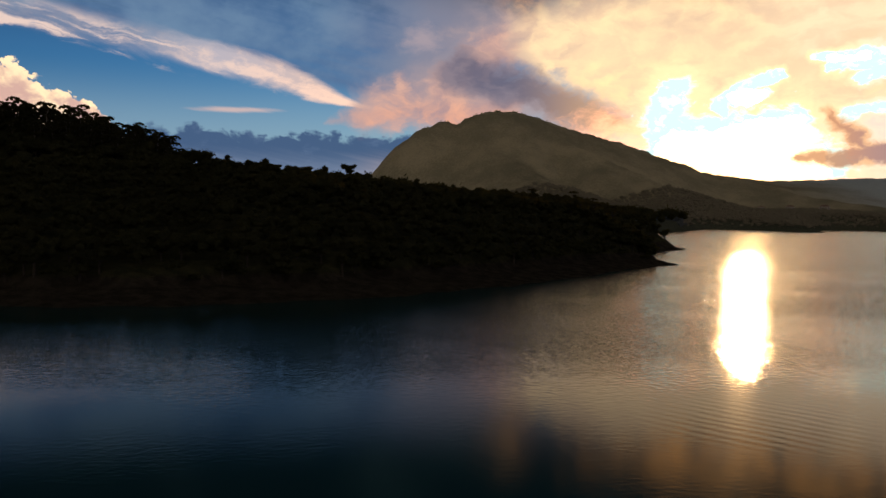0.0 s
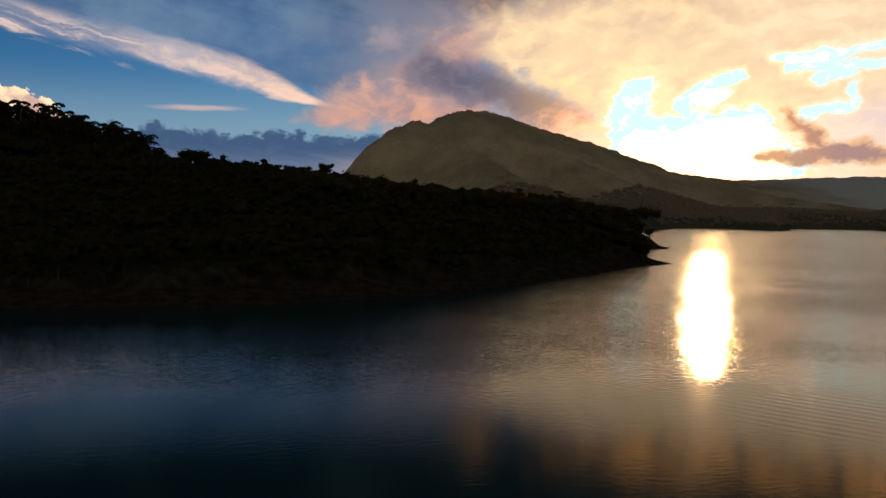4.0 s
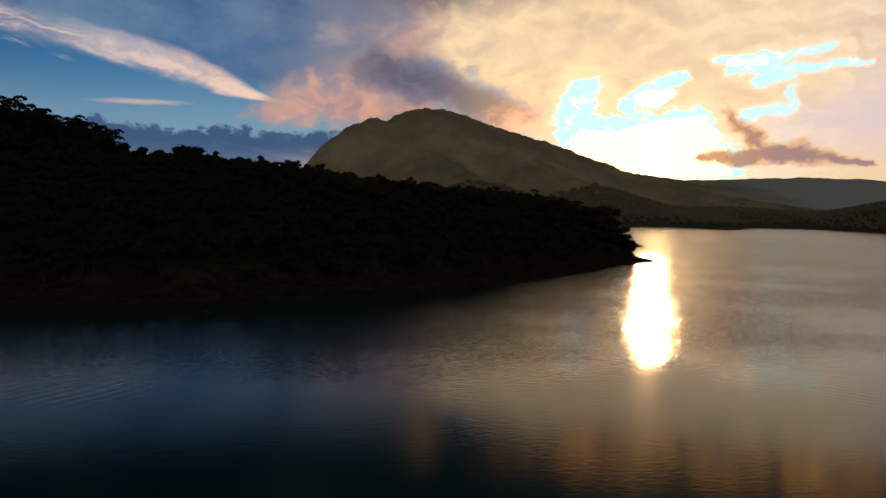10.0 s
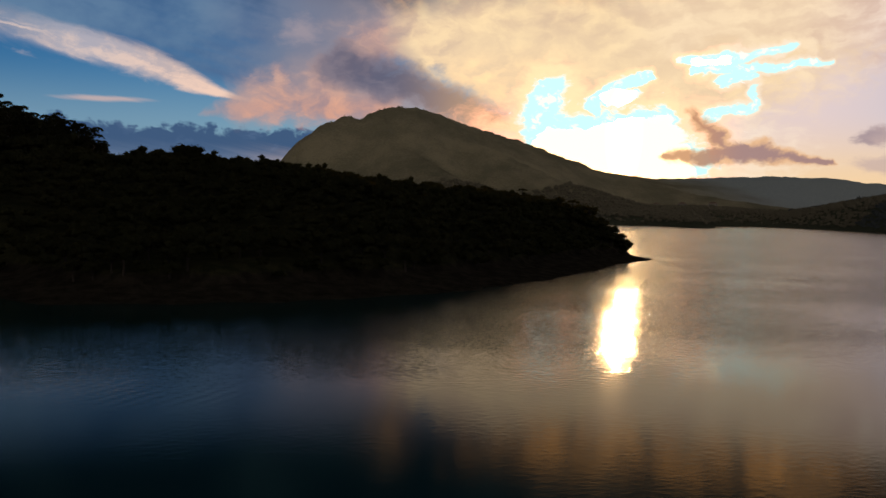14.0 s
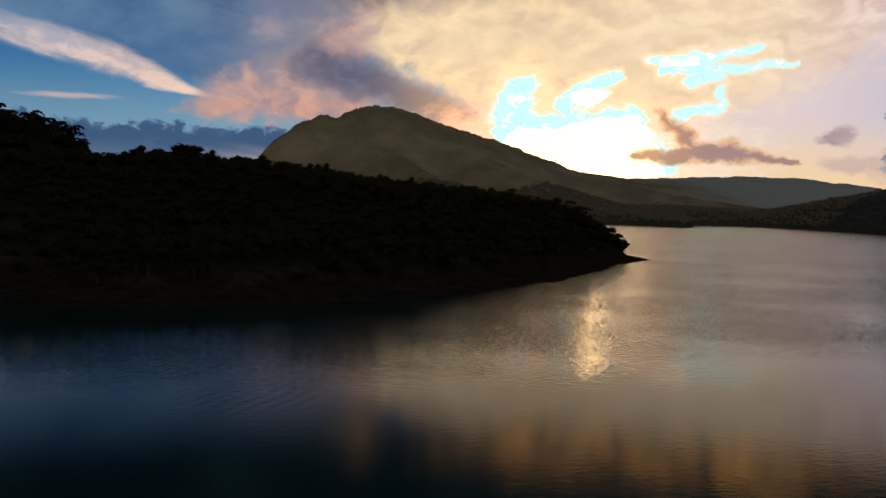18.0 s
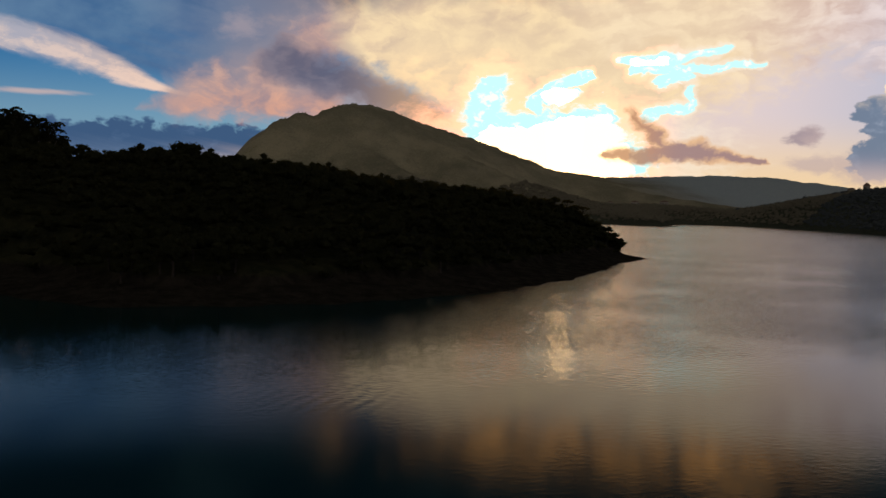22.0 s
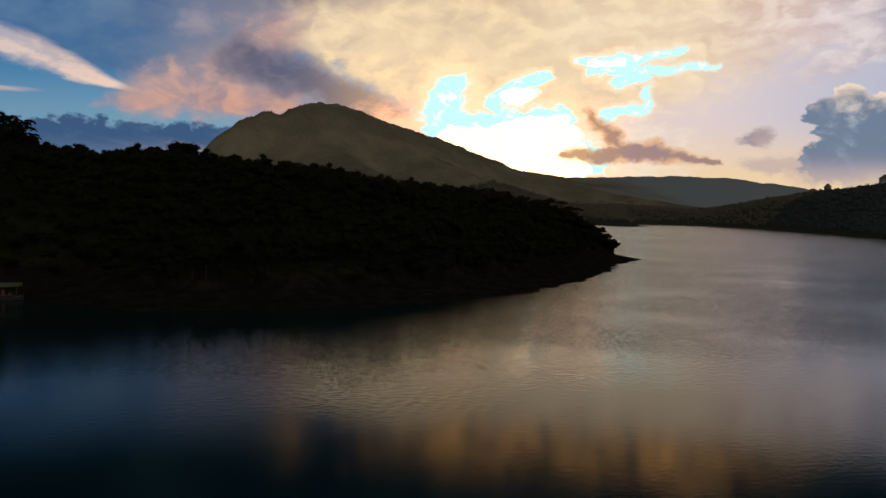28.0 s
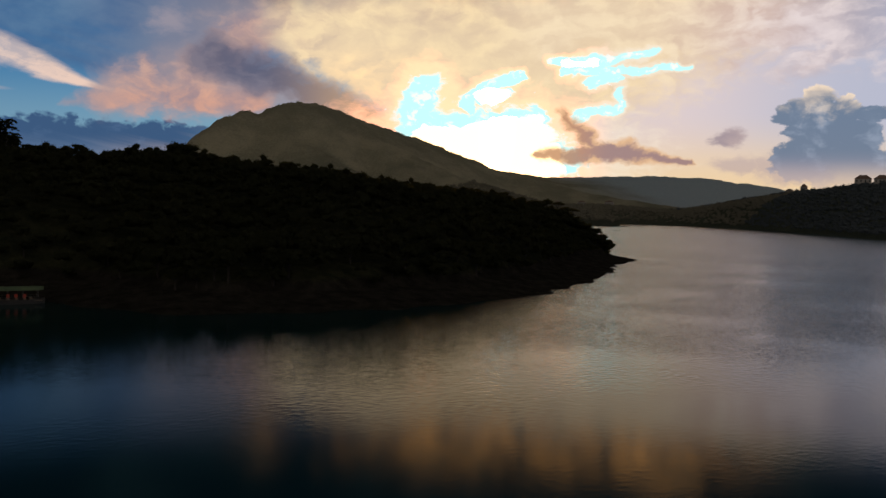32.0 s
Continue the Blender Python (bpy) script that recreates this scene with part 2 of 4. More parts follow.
    edge = g.math("MINIMUM", edge, g.mul(g.sub(el, 5.6), 2.0))
    over = g.step(g.add(edge, g.mul(g.sub(thick, 0.5), 9.0)), -1.4, 2.2)
    over = g.mul(over, g.step(g.sub(g.sub(az, g.mul(el, 1.5)), g.mul(g.sub(fine, 0.5), 8.0)), 33.0, 24.0))
    over = g.mul(over, g.step(g.add(g.add(el, g.mul(g.math("MAXIMUM", g.sub(21.0, az), 0.0), 0.16)), g.mul(g.sub(g.noise(place, 0.22, 1.0, 0.5), 0.5), 2.5)), 15.6, 12.6))
    warm_side = g.step(g.add(az, g.mul(g.sub(thick, 0.5), 10.0)), 11.0, 17.5)
    gold = g.mul(g.step(g.math("ABSOLUTE", g.sub(az, 21.0)), 7.0, 2.0), g.step(el, 11.0, 7.5))
    lit = g.mix(g.mul(gold, 0.8), g.mix(warm_side, tone(218, 182, 160), (0.98, 0.77, 0.47)), (1.25, 0.85, 0.44))
    dim = g.mix(warm_side, tone(166, 148, 150), g.mix(g.step(el, 10.5, 13.5), (0.79, 0.61, 0.41), (0.63, 0.48, 0.36)))
    colour = g.mix(g.mul(over, 0.97), colour, g.mix(g.add(g.mul(side_lit, 0.65), g.mul(g.step(g.add(g.mul(thick, 0.5), g.mul(fine, 0.5)), 0.32, 0.68), 0.35)), dim, lit))

    # the deck at the upper right, with paler streaks towards its far end
    deck = g.mul(g.step(g.add(g.sub(el, g.add(9.2, g.mul(g.math("MAXIMUM", g.sub(az, 40.0), 0.0), -0.05))), g.mul(g.sub(thick, 0.5), 7.0)), -0.6, 1.4), g.mul(g.step(az, 27.0, 33.0), g.step(el, 15.0, 12.2)))
    combed = g.noise(g.vec(g.mul(waz, 0.40), g.mul(g.sub(wel, g.mul(az, 0.12)), 1.7)), 0.6, 6.0, 0.56)
    deck_lit = g.mix(g.step(az, 38.0, 48.0), (0.93, 0.76, 0.53), tone(232, 218, 218))
    deck_dim = g.mix(g.step(az, 36.0, 45.0), (0.78, 0.61, 0.43), g.mix(g.step(az, 44.0, 54.0), tone(206, 178, 168), tone(172, 172, 190)))
    colour = g.mix(g.mul(deck, 0.9), colour, g.mix(g.step(g.add(g.mul(combed, 0.7), g.mul(side_lit, 0.25)), 0.25, 0.70), deck_dim, deck_lit))

    # pink cloud that trails from the streak to the summit, and its puffs
    pink = most(capsule(1.8, 5.7, 6.5, 6.3, 0.25, 0.9), capsule(6.0, 6.6, 13.4, 6.2, 1.3, 0.9), capsule(6.3, 7.2, 6.4, 8.2, 0.75, 0.5), capsule(9.0, 7.6, 12.5, 10.2, 0.9, 1.5))
    mauve = most(capsule(4.5, 6.6, 14.0, 7.4, 1.6, 2.6), capsule(14.0, 7.0, 21.5, 5.6, 2.2, 1.2), capsule(8.0, 8.0, 12.0, 11.5, 1.8, 2.2))
    colour = g.mix(g.mul(g.step(g.add(mauve, g.mul(g.sub(thick, 0.5), 1.5)), -0.3, 0.9), 0.75), colour, g.mix(g.step(el, 6.0, 10.0), tone(176, 152, 150), tone(142, 138, 152)))
    pinkness = g.step(g.add(pink, g.mul(g.sub(g.add(g.mul(thick, 0.6), g.mul(fine, 0.4)), 0.5), 3.4)), -0.7, 0.9)
    rosy = g.mix(g.step(el, 5.4, 8.5), tone(224, 166, 140), tone(216, 176, 158))
    colour = g.mix(g.mul(pinkness, g.add(0.45, g.mul(g.step(az, 2.5, 6.5), 0.49))), colour, g.mix(g.add(g.mul(side_lit, 0.7), g.mul(g.step(fine, 0.30, 0.68), 0.3)), tone(156, 136, 144), rosy))
    colour = g.mix(g.mul(rough(blob(7.7, 11.0, 0.9, 0.7), 2.2, 0.8, fine), 0.6), colour, tone(168, 156, 164))

    # the dark belt that slants down to the summit and along its shoulder
    belt = most(capsule(10.6, 9.0, 15.5, 7.4, 1.7, 1.5), capsule(15.0, 7.5, 21.8, 5.2, 1.5, 0.7))
    dusk = g.mix(g.step(az, 13.0, 21.5), g.mix(g.step(thick, 0.42, 0.6), tone(92, 95, 118), tone(116, 114, 132)), tone(196, 160, 124))
    colour = g.mix(g.mul(g.step(g.add(belt, g.mul(g.sub(g.add(g.mul(thick, 0.7), g.mul(fine, 0.3)), 0.5), 2.6)), -0.2, 0.65), 0.93), colour, dusk)

    # the burnt-out gap in the cloud, with a bright rim
    gap = most(capsule(23.6, 5.4, 24.2, 7.4, 1.7, 1.35), capsule(23.8, 4.6, 31.2, 5.2, 1.6, 1.5), capsule(26.9, 6.6, 28.2, 8.0, 0.55, 0.5), capsule(28.2, 8.0, 30.6, 8.6, 0.5, 0.22),
               capsule(28.0, 7.1, 29.3, 7.4, 0.5), capsule(32.2, 9.3, 35.5, 9.6, 0.3, 0.45), capsule(35.5, 9.6, 39.0, 10.1, 0.40, 0.2), capsule(33.4, 8.9, 41.5, 9.2, 0.4, 0.16),
               capsule(34.9, 8.2, 36.9, 8.6, 0.4, 0.25), capsule(36.7, 7.7, 37.0, 6.9, 0.34), capsule(37.0, 6.7, 34.2, 6.0, 0.32, 0.4), capsule(29.0, 3.6, 33.6, 3.2, 1.5, 1.1), blob(28.0, 3.5, 6.6, 2.3))
    layers = g.noise(g.vec(g.mul(waz, 0.45), g.mul(wel, 1.7)), 0.9, 8.0, 0.66)
    grit = g.add(g.mul(g.sub(fine, 0.5), 1.1), g.mul(g.sub(layers, 0.5), 0.9))
    ragged = g.add(gap, grit)
    colour = g.mix(g.mul(g.step(ragged, -1.1, 0.05), 0.85), colour, g.mix(g.step(az, 33.0, 37.0), (1.9, 0.88, 0.52), tone(250, 236, 216)))
    colour = g.mix(g.step(ragged, -0.06, 0.26), colour, (0.60, 1.04, 1.03))
    core = most(capsule(24.0, 4.2, 31.2, 4.6, 0.95, 1.45), capsule(24.6, 3.2, 32.0, 3.0, 1.5), blob(28.6, 7.3, 1.0, 0.6), capsule(33.4, 9.3, 35.0, 9.5, 0.24))
    hot = g.add(core, g.mul(grit, 0.75))
    colour = g.mix(g.mul(g.step(g.add(g.mul(gap, 0.35), g.mul(g.sub(g.noise(bent, 1.1, 5.0, 0.6), 0.5), 3.2)), 0.30, 0.60), 0.9), colour, (1.02, 1.0, 0.95))
    colour = g.mix(g.step(hot, -0.05, 0.16), colour, (2.9, 1.9, 1.0))

    # the sun's own glare within the gap
    colour = g.blend("ADD", colour, g.mix(g.mul(g.step(blob(29.0, 4.9, 1.25, 3.5, 0.0, False), 0.0, 0.8), g.step(hot, -0.05, 0.16)), (0.0, 0.0, 0.0), (15.0, 9.5, 4.0)))

    # purple cloud under the gap, small clouds, tall cumulus
    low = most(capsule(33.3, 6.1, 34.9, 4.4, 0.45, 0.75), capsule(34.6, 3.8, 37.4, 3.9, 0.75, 0.7), capsule(37.0, 3.8, 41.6, 3.0, 0.6, 0.25), capsule(31.9, 3.6, 34.2, 3.5, 0.4, 0.5))
    body = g.add(low, g.mul(g.sub(fine, 0.5), 1.5))
    dark = g.step(body, -0.35, 0.45)
    colour = g.mix(g.mul(dark, 0.94), colour, g.mix(g.step(g.add(body, g.mul(g.sub(side_lit, 0.5), -0.8)), 0.0, 0.75), tone(228, 184, 142), g.mix(g.step(az, 33.0, 36.5), tone(188, 142, 110), tone(158, 128, 128))))
    haze = g.top(blob(44.3, 3.0, 1.6, 0.6), blob(47.2, 2.9, 2.6, 1.0))
    colour = g.mix(g.mul(rough(haze, 1.2, 0.4), 0.6), colour, (0.46, 0.36, 0.38))
    colour = g.mix(g.mul(rough(blob(43.6, 4.7, 0.85, 0.6), 1.2, 0.3), 0.85), colour, g.mix(side_lit, tone(144, 130, 144), tone(178, 158, 160)))
    tower = blob(48.9, 7.0, 1.25, 1.15, 0.0, False)
    for lobe in ((47.8, 6.3, 1.6, 1.1), (49.9, 6.2, 1.5, 1.2), (47.2, 5.9, 1.25, 0.55), (49.1, 5.3, 2.5, 1.9), (48.9, 3.4, 3.0, 2.0), (51.0, 3.2, 2.4, 1.7), (51.7, 6.15, 1.2, 0.6), (50.9, 4.8, 1.8, 1.3)):
        tower = g.top(tower, blob(*lobe, 0.0, False))
    lumpy = g.add(tower, g.add(g.mul(g.sub(heads, 0.42), 0.6), g.mul(g.sub(fine, 0.5), 0.6)))
    body = g.step(lumpy, -0.05, 0.12)
    high = g.add(g.sub(el, g.mul(g.math("ABSOLUTE", g.sub(az, 49.0)), 0.22)), g.add(g.mul(g.sub(heads, 0.42), 2.2), g.mul(g.sub(fine, 0.5), 1.6)))
    rim = g.mul(g.step(high, 5.3, 7.3), g.add(0.5, g.mul(g.step(lumpy, 0.45, 0.0), 0.5)))
    shade = g.mix(g.step(el, 1.5, 4.2), tone(170, 160, 172), g.mix(g.step(g.add(g.mul(heads, 0.45), g.mul(side_lit, 0.35)), 0.25, 0.68), tone(106, 124, 148), tone(142, 156, 178)))
    colour = g.mix(g.mul(body, g.add(0.35, g.mul(g.step(el, 1.6, 3.6), 0.6))), colour, g.mix(rim, shade, tone(250, 226, 198)))

    back = g.nodes.new("ShaderNodeBackground")
    g.put(back.inputs["Color"], colour)
    back.inputs["Strength"].default_value = 1.0
    g.links.new(back.outputs[0], g.nodes.new("ShaderNodeOutputWorld").inputs["Surface"])


SKY_GAIN = 0.10
build_sky()


# ---- materials ----
def surface(name, roughness=0.9):
    m = bpy.data.materials.new(name)
    m.use_nodes = True
    g = Net(m.node_tree)
    shader = m.node_tree.nodes["Principled BSDF"]
    shader.inputs["Roughness"].default_value = roughness
    return m, g, shader


def bump(g, shader, height, strength, distance):
    b = g.nodes.new("ShaderNodeBump")
    b.inputs["Strength"].default_value, b.inputs["Distance"].default_value = strength, distance
    g.put(b.inputs["Height"], height)
    g.links.new(b.outputs[0], shader.inputs["Normal"])


def position(g):
    return g.nodes.new("ShaderNodeNewGeometry").outputs["Position"]


def two_tone(name, a, b, scale, roughness=0.8, relief=0.3, depth=0.05, islands=False):
    """Two colours that mingle at two scales, with a fine relief."""
    m, g, shader = surface(name, roughness)
    where = g.nodes.new("ShaderNodeTexCoord").outputs["Object"]
    large, small = g.noise(where, scale * 0.2, 3.0), g.noise(where, scale, 6.0, 0.65)
    mixed = g.add(g.mul(large, 0.5), g.mul(small, 0.5))
    if islands:
        geo = g.nodes.new("ShaderNodeNewGeometry")
        mixed = g.add(g.mul(mixed, 0.6), g.mul(geo.outputs["Random Per Island"], 0.4))
    g.put(shader.inputs["Base Color"], g.mix(g.step(mixed, 0.3, 0.7), a, b))
    bump(g, shader, small, relief, depth)
    return m


def leaf_material(name, a, b, through_light=0.45):
    m, g, shader = surface(name, 0.8)
    shader.inputs["Specular IOR Level"].default_value = 0.0
    geo, info = g.nodes.new("ShaderNodeNewGeometry"), g.nodes.new("ShaderNodeObjectInfo")
    shade = g.add(g.mul(geo.outputs["Random Per Island"], 0.6), g.mul(info.outputs["Random"], 0.4))
    patch = g.noise(geo.outputs["Position"], 0.05, 3.0)
    base = g.mix(g.add(g.mul(shade, 0.6), g.mul(patch, 0.4)), a, b)
    g.put(shader.inputs["Base Color"], base)
    thin = g.nodes.new("ShaderNodeBsdfTranslucent")
    g.put(thin.inputs["Color"], g.blend("MULTIPLY", base, (4.0, 2.8, 1.2)))
    both = g.nodes.new("ShaderNodeMixShader")
    both.inputs[0].default_value = through_light
    g.links.new(shader.outputs[0], both.inputs[1])
    g.links.new(thin.outputs[0], both.inputs[2])
    g.links.new(both.outputs[0], m.node_tree.nodes["Material Output"].inputs["Surface"])
    return m


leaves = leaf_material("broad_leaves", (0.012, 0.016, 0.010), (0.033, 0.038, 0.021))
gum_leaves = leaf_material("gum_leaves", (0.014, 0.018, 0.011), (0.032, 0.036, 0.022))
# Distant and valley leaves carry the haze of distance in their colour.
far_leaves = leaf_material("hazed_distant_leaves", (0.058, 0.072, 0.082), (0.072, 0.087, 0.097), 0.0)
hazed_valley_leaves = leaf_material("hazed_valley_leaves", (0.125, 0.122, 0.096), (0.155, 0.150, 0.118), 0.0)
# scrub in the same lightened tone as the mountain grass
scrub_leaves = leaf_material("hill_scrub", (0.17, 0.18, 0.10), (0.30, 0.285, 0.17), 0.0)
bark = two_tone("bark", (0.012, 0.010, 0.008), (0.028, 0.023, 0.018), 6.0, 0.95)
pale_bark = two_tone("pale_bark", (0.07, 0.06, 0.05), (0.15, 0.13, 0.11), 4.0)


def ground_material():
    m, g, shader = surface("hill_ground", 0.95)
    shader.inputs["Specular IOR Level"].default_value = 0.0
    where = position(g)
    split = g.nodes.new("ShaderNodeSeparateXYZ")
    g.put(split.inputs[0], where)
    small, large = g.noise(where, 0.35, 7.0, 0.65), g.noise(where, 0.012, 5.0, 0.6)
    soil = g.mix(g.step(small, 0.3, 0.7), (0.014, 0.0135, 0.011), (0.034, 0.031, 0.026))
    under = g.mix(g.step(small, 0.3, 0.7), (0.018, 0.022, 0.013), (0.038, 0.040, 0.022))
    # grass, in a tone lightened to make up for haze over the mountain
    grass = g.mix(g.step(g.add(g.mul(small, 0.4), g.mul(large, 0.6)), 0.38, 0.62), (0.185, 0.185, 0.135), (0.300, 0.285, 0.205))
    rock = g.step(g.noise(where, 0.05, 8.0, 0.7), 0.60, 0.68)
    grass = g.mix(g.mul(rock, 0.4), grass, (0.24, 0.23, 0.20))
    gums = g.mix(g.step(small, 0.3, 0.7), (0.27, 0.345, 0.39), (0.38, 0.46, 0.50))     # far ridge paled to blue-grey: distance haze put into the colour
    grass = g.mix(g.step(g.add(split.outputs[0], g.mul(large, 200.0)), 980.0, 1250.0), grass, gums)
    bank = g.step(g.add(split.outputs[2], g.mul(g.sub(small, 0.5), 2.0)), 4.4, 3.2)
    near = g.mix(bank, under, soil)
    floor = g.mix(g.step(small, 0.3, 0.7), (0.046, 0.056, 0.044), (0.07, 0.08, 0.062))      # floor of the far woods, lightened in colour for the haze
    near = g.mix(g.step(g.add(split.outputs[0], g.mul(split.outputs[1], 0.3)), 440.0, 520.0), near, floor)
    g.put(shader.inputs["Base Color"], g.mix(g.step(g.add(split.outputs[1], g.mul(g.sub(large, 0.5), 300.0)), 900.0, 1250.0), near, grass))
    bump(g, shader, g.add(small, g.noise(where, 0.06, 5.0, 0.6)), 0.9, 2.2)
    return m


def water_material():
    m, g, shader = surface("lake_water", 0.1)
    where = position(g)
    wide = g.nodes.new("ShaderNodeMapping")
    wide.inputs["Scale"].default_value, wide.inputs["Rotation"].default_value = (0.7, 1.0, 1.0), (0, 0, radians(-12))
    g.put(wide.inputs["Vector"], where)
    split = g.nodes.new("ShaderNodeSeparateXYZ")
    g.put(split.inputs[0], where)
    x, y, z = split.outputs
    gust = g.noise(where, 0.011, 4.0, 0.6)
    far_out = g.add(y, g.mul(g.math("MINIMUM", g.math("MAXIMUM", g.sub(x, 60.0), 0.0), 260.0), 1.2))
    open_lake = g.step(g.add(far_out, g.mul(g.sub(gust, 0.5), 90.0)), 230.0, 430.0)
    shader.inputs["Base Color"].default_value = (0.004, 0.024, 0.026, 1)
    shader.inputs["IOR"].default_value = 1.19
    # short ripples everywhere: faint in the near water and in the lee of the wood, stronger where the wind reaches
    breeze = g.add(0.55, g.mul(g.step(g.noise(where, 0.03, 4.0, 0.6), 0.32, 0.62), 0.6))
    out = g.step(g.add(y, g.mul(g.sub(gust, 0.5), 60.0)), 72.0, 118.0)
    g.put(shader.inputs["Roughness"], g.add(g.add(0.075, g.mul(out, 0.01)), g.add(g.mul(open_lake, 0.13), g.mul(g.sub(gust, 0.5), 0.05))))
    windward = g.step(g.add(g.sub(x, g.mul(y, 0.5)), g.mul(g.sub(gust, 0.5), 50.0)), -118.0, -40.0)
    strength = g.mul(g.mul(breeze, g.add(0.05, g.mul(out, 0.95))), g.add(0.20, g.mul(windward, 0.95)))
    strength = g.mul(strength, g.add(1.0, g.mul(open_lake, 0.2)))
    crossing = g.nodes.new("ShaderNodeMapping")
    crossing.inputs["Scale"].default_value, crossing.inputs["Rotation"].default_value = (0.55, 1.0, 1.0), (0, 0, radians(24))
    g.put(crossing.inputs["Vector"], where)
    flecks = g.step(g.noise(wide.outputs[0], 1.5, 2.0, 0.5), 0.42, 0.62)
    crests = g.step(g.noise(crossing.outputs[0], 1.9, 2.0, 0.5), 0.42, 0.66)
    ripple = g.noise(wide.outputs[0], 0.6, 1.0, 0.5)
    swell = g.noise(wide.outputs[0], 0.22, 2.0, 0.5)
    short = g.add(g.mul(flecks, 0.30), g.add(g.mul(crests, 0.26), g.mul(ripple, 0.22)))
    waves_up = g.add(g.mul(short, strength), g.mul(swell, 0.016))
    # two trains of spent wake
    for cx, cy, rx, ry, dx, dy, length in ((41.0, 68.0, 12.0, 11.0, 0.8, 0.6, 1.6), (-36.0, 84.0, 9.0, 9.0, -0.8, 0.6, 1.5)):
        u, v = g.mul(g.sub(x, cx), 1 / rx), g.mul(g.sub(y, cy), 1 / ry)
        fade = g.step(g.add(g.add(g.mul(u, u), g.mul(v, v)), g.mul(g.sub(gust, 0.5), 1.5)), 1.0, 0.1)
        phase = g.add(g.add(g.mul(x, dx * 6.283 / length), g.mul(y, dy * 6.283 / length)), g.mul(swell, 4.0))
        waves_up = g.add(waves_up, g.mul(g.mul(g.math("SINE", phase), fade), 0.035))
    bump(g, shader, waves_up, 1.0, 0.07)
    return m


ground_mat, water_mat = ground_material(), water_material()


# ---- plan: the lake's shore and the hills' crests, in metres ----
SHORE = [(-92, 182), (-78, 180), (-68, 165), (-56, 152), (-38, 150), (-18, 151), (2, 159), (20, 166), (36, 181), (48, 190), (62, 204), (78, 220), (98, 245), (127, 270),
         (130, 282), (133, 304), (139, 328), (148, 346), (164, 366), (178, 377), (187, 393), (174, 415), (190, 450), (215, 540), (260, 640), (320, 720), (362, 764), (410, 824),
         (384, 850), (400, 905), (490, 890), (501, 812), (517, 775), (524, 800), (575, 880), (640, 950), (695, 955), (712, 880), (696, 800), (660, 690), (596, 572), (540, 482),
         (520, 380), (560, 200), (640, -50), (560, -380), (260, -560), (-180, -540), (-420, -260), (-400, 40), (-260, 130), (-150, 168)]
CRESTS = [
    # width of the slope, then the crest: x, y, height
    (125, [(-260, 230, 24), (-150, 250, 24), (-100, 268, 26), (-60, 293, 27), (-32, 303, 28.5), (-5, 291, 25.5), (25, 286, 21.5), (49, 285, 20), (70, 288, 17.5), (95, 291, 15.4), (110, 294, 16.2), (118, 300, 13.5), (126, 318, 10.5)]),
    (60, [(-32, 303, 28), (-8, 258, 23), (4, 232, 20.5), (14, 205, 10)]),
    (90, [(-32, 303, 28.5), (30, 370, 23), (105, 421, 21.5), (136, 425, 20), (162, 421, 17.5), (173, 402, 11), (180, 394, 5)]),
    (190, [(-600, 600, 66), (-330, 655, 60), (-212, 670, 54), (-173, 672, 52), (-140, 672, 44), (-114, 670, 35), (-86, 670, 29), (-60, 672, 34), (0, 712, 36), (43, 748, 37), (110, 800, 30), (240, 830, 16), (330, 800, 11)]),
    (110, [(300, 860, 11), (420, 905, 15), (455, 880, 17), (490, 850, 9), (508, 800, 2)]),
    (230, [(560, 1010, 20), (680, 1060, 24), (800, 1020, 18), (900, 1020, 18)]),
    (70, [(73, 1300, 20), (141, 1330, 72), (175, 1350, 110), (207, 1370, 146)]),
    (150, [(201, 1370, 148), (221, 1380, 156), (271, 1390, 159)]),
    (210, [(271, 1390, 159), (290, 1400, 173), (324, 1420, 183)]),
    (290, [(324, 1420, 183), (369, 1440, 183), (441, 1470, 167)]),
    (150, [(250, 1385, 154), (290, 1270, 105), (330, 1150, 60), (370, 1040, 28)]),
    (150, [(360, 1436, 180), (430, 1280, 112), (500, 1140, 55), (560, 1030, 24)]),
    (330, [(441, 1470, 167), (529, 1500, 150), (594, 1520, 131), (651, 1540, 109), (692, 1550, 100), (752, 1570, 96), (833, 1600, 91), (943, 1650, 86)]),
    (160, [(620, 1520, 120), (720, 1380, 74), (820, 1260, 44), (900, 1160, 27)]),
    (420, [(943, 1650, 86), (1077, 1680, 92), (1244, 1700, 102), (1388, 1700, 111), (1472, 1720, 107), (1569, 1750, 97), (1641, 1750, 100), (1714, 1750, 88), (1950, 1650, 100), (2400, 1300, 120)]),
    (150, [(860, 1040, 10), (831, 990, 16), (831, 947, 32), (822, 886, 40), (810, 826, 46), (806, 801, 48), (783, 735, 50), (770, 689, 55), (760, 652, 55), (750, 560, 57), (740, 430, 52), (800, 150, 45)]),
    (420, [(1000, -300, 45), (700, -800, 50), (0, -950, 45), (-700, -700, 50), (-800, 0, 55), (-600, 400, 60)]),
]


def shore_distance(px, py):
    """Metres to the nearest shore: positive on land, negative over the lake."""
    far, inside = np.full(px.shape, 1e9), np.zeros(px.shape, bool)
    for (ax, ay), (bx, by) in zip(SHORE, SHORE[1:] + SHORE[:1]):
        dx, dy = bx - ax, by - ay
        s = np.clip(((px - ax) * dx + (py - ay) * dy) / (dx * dx + dy * dy), 0, 1)
        far = np.minimum(far, np.hypot(px - ax - s * dx, py - ay - s * dy))
        crosses = (ay > py) != (by > py)
        inside ^= crosses & (px < (bx - ax) * (py - ay) / (dy if dy else 1e-9) + ax)
    return np.where(inside, -far, far)


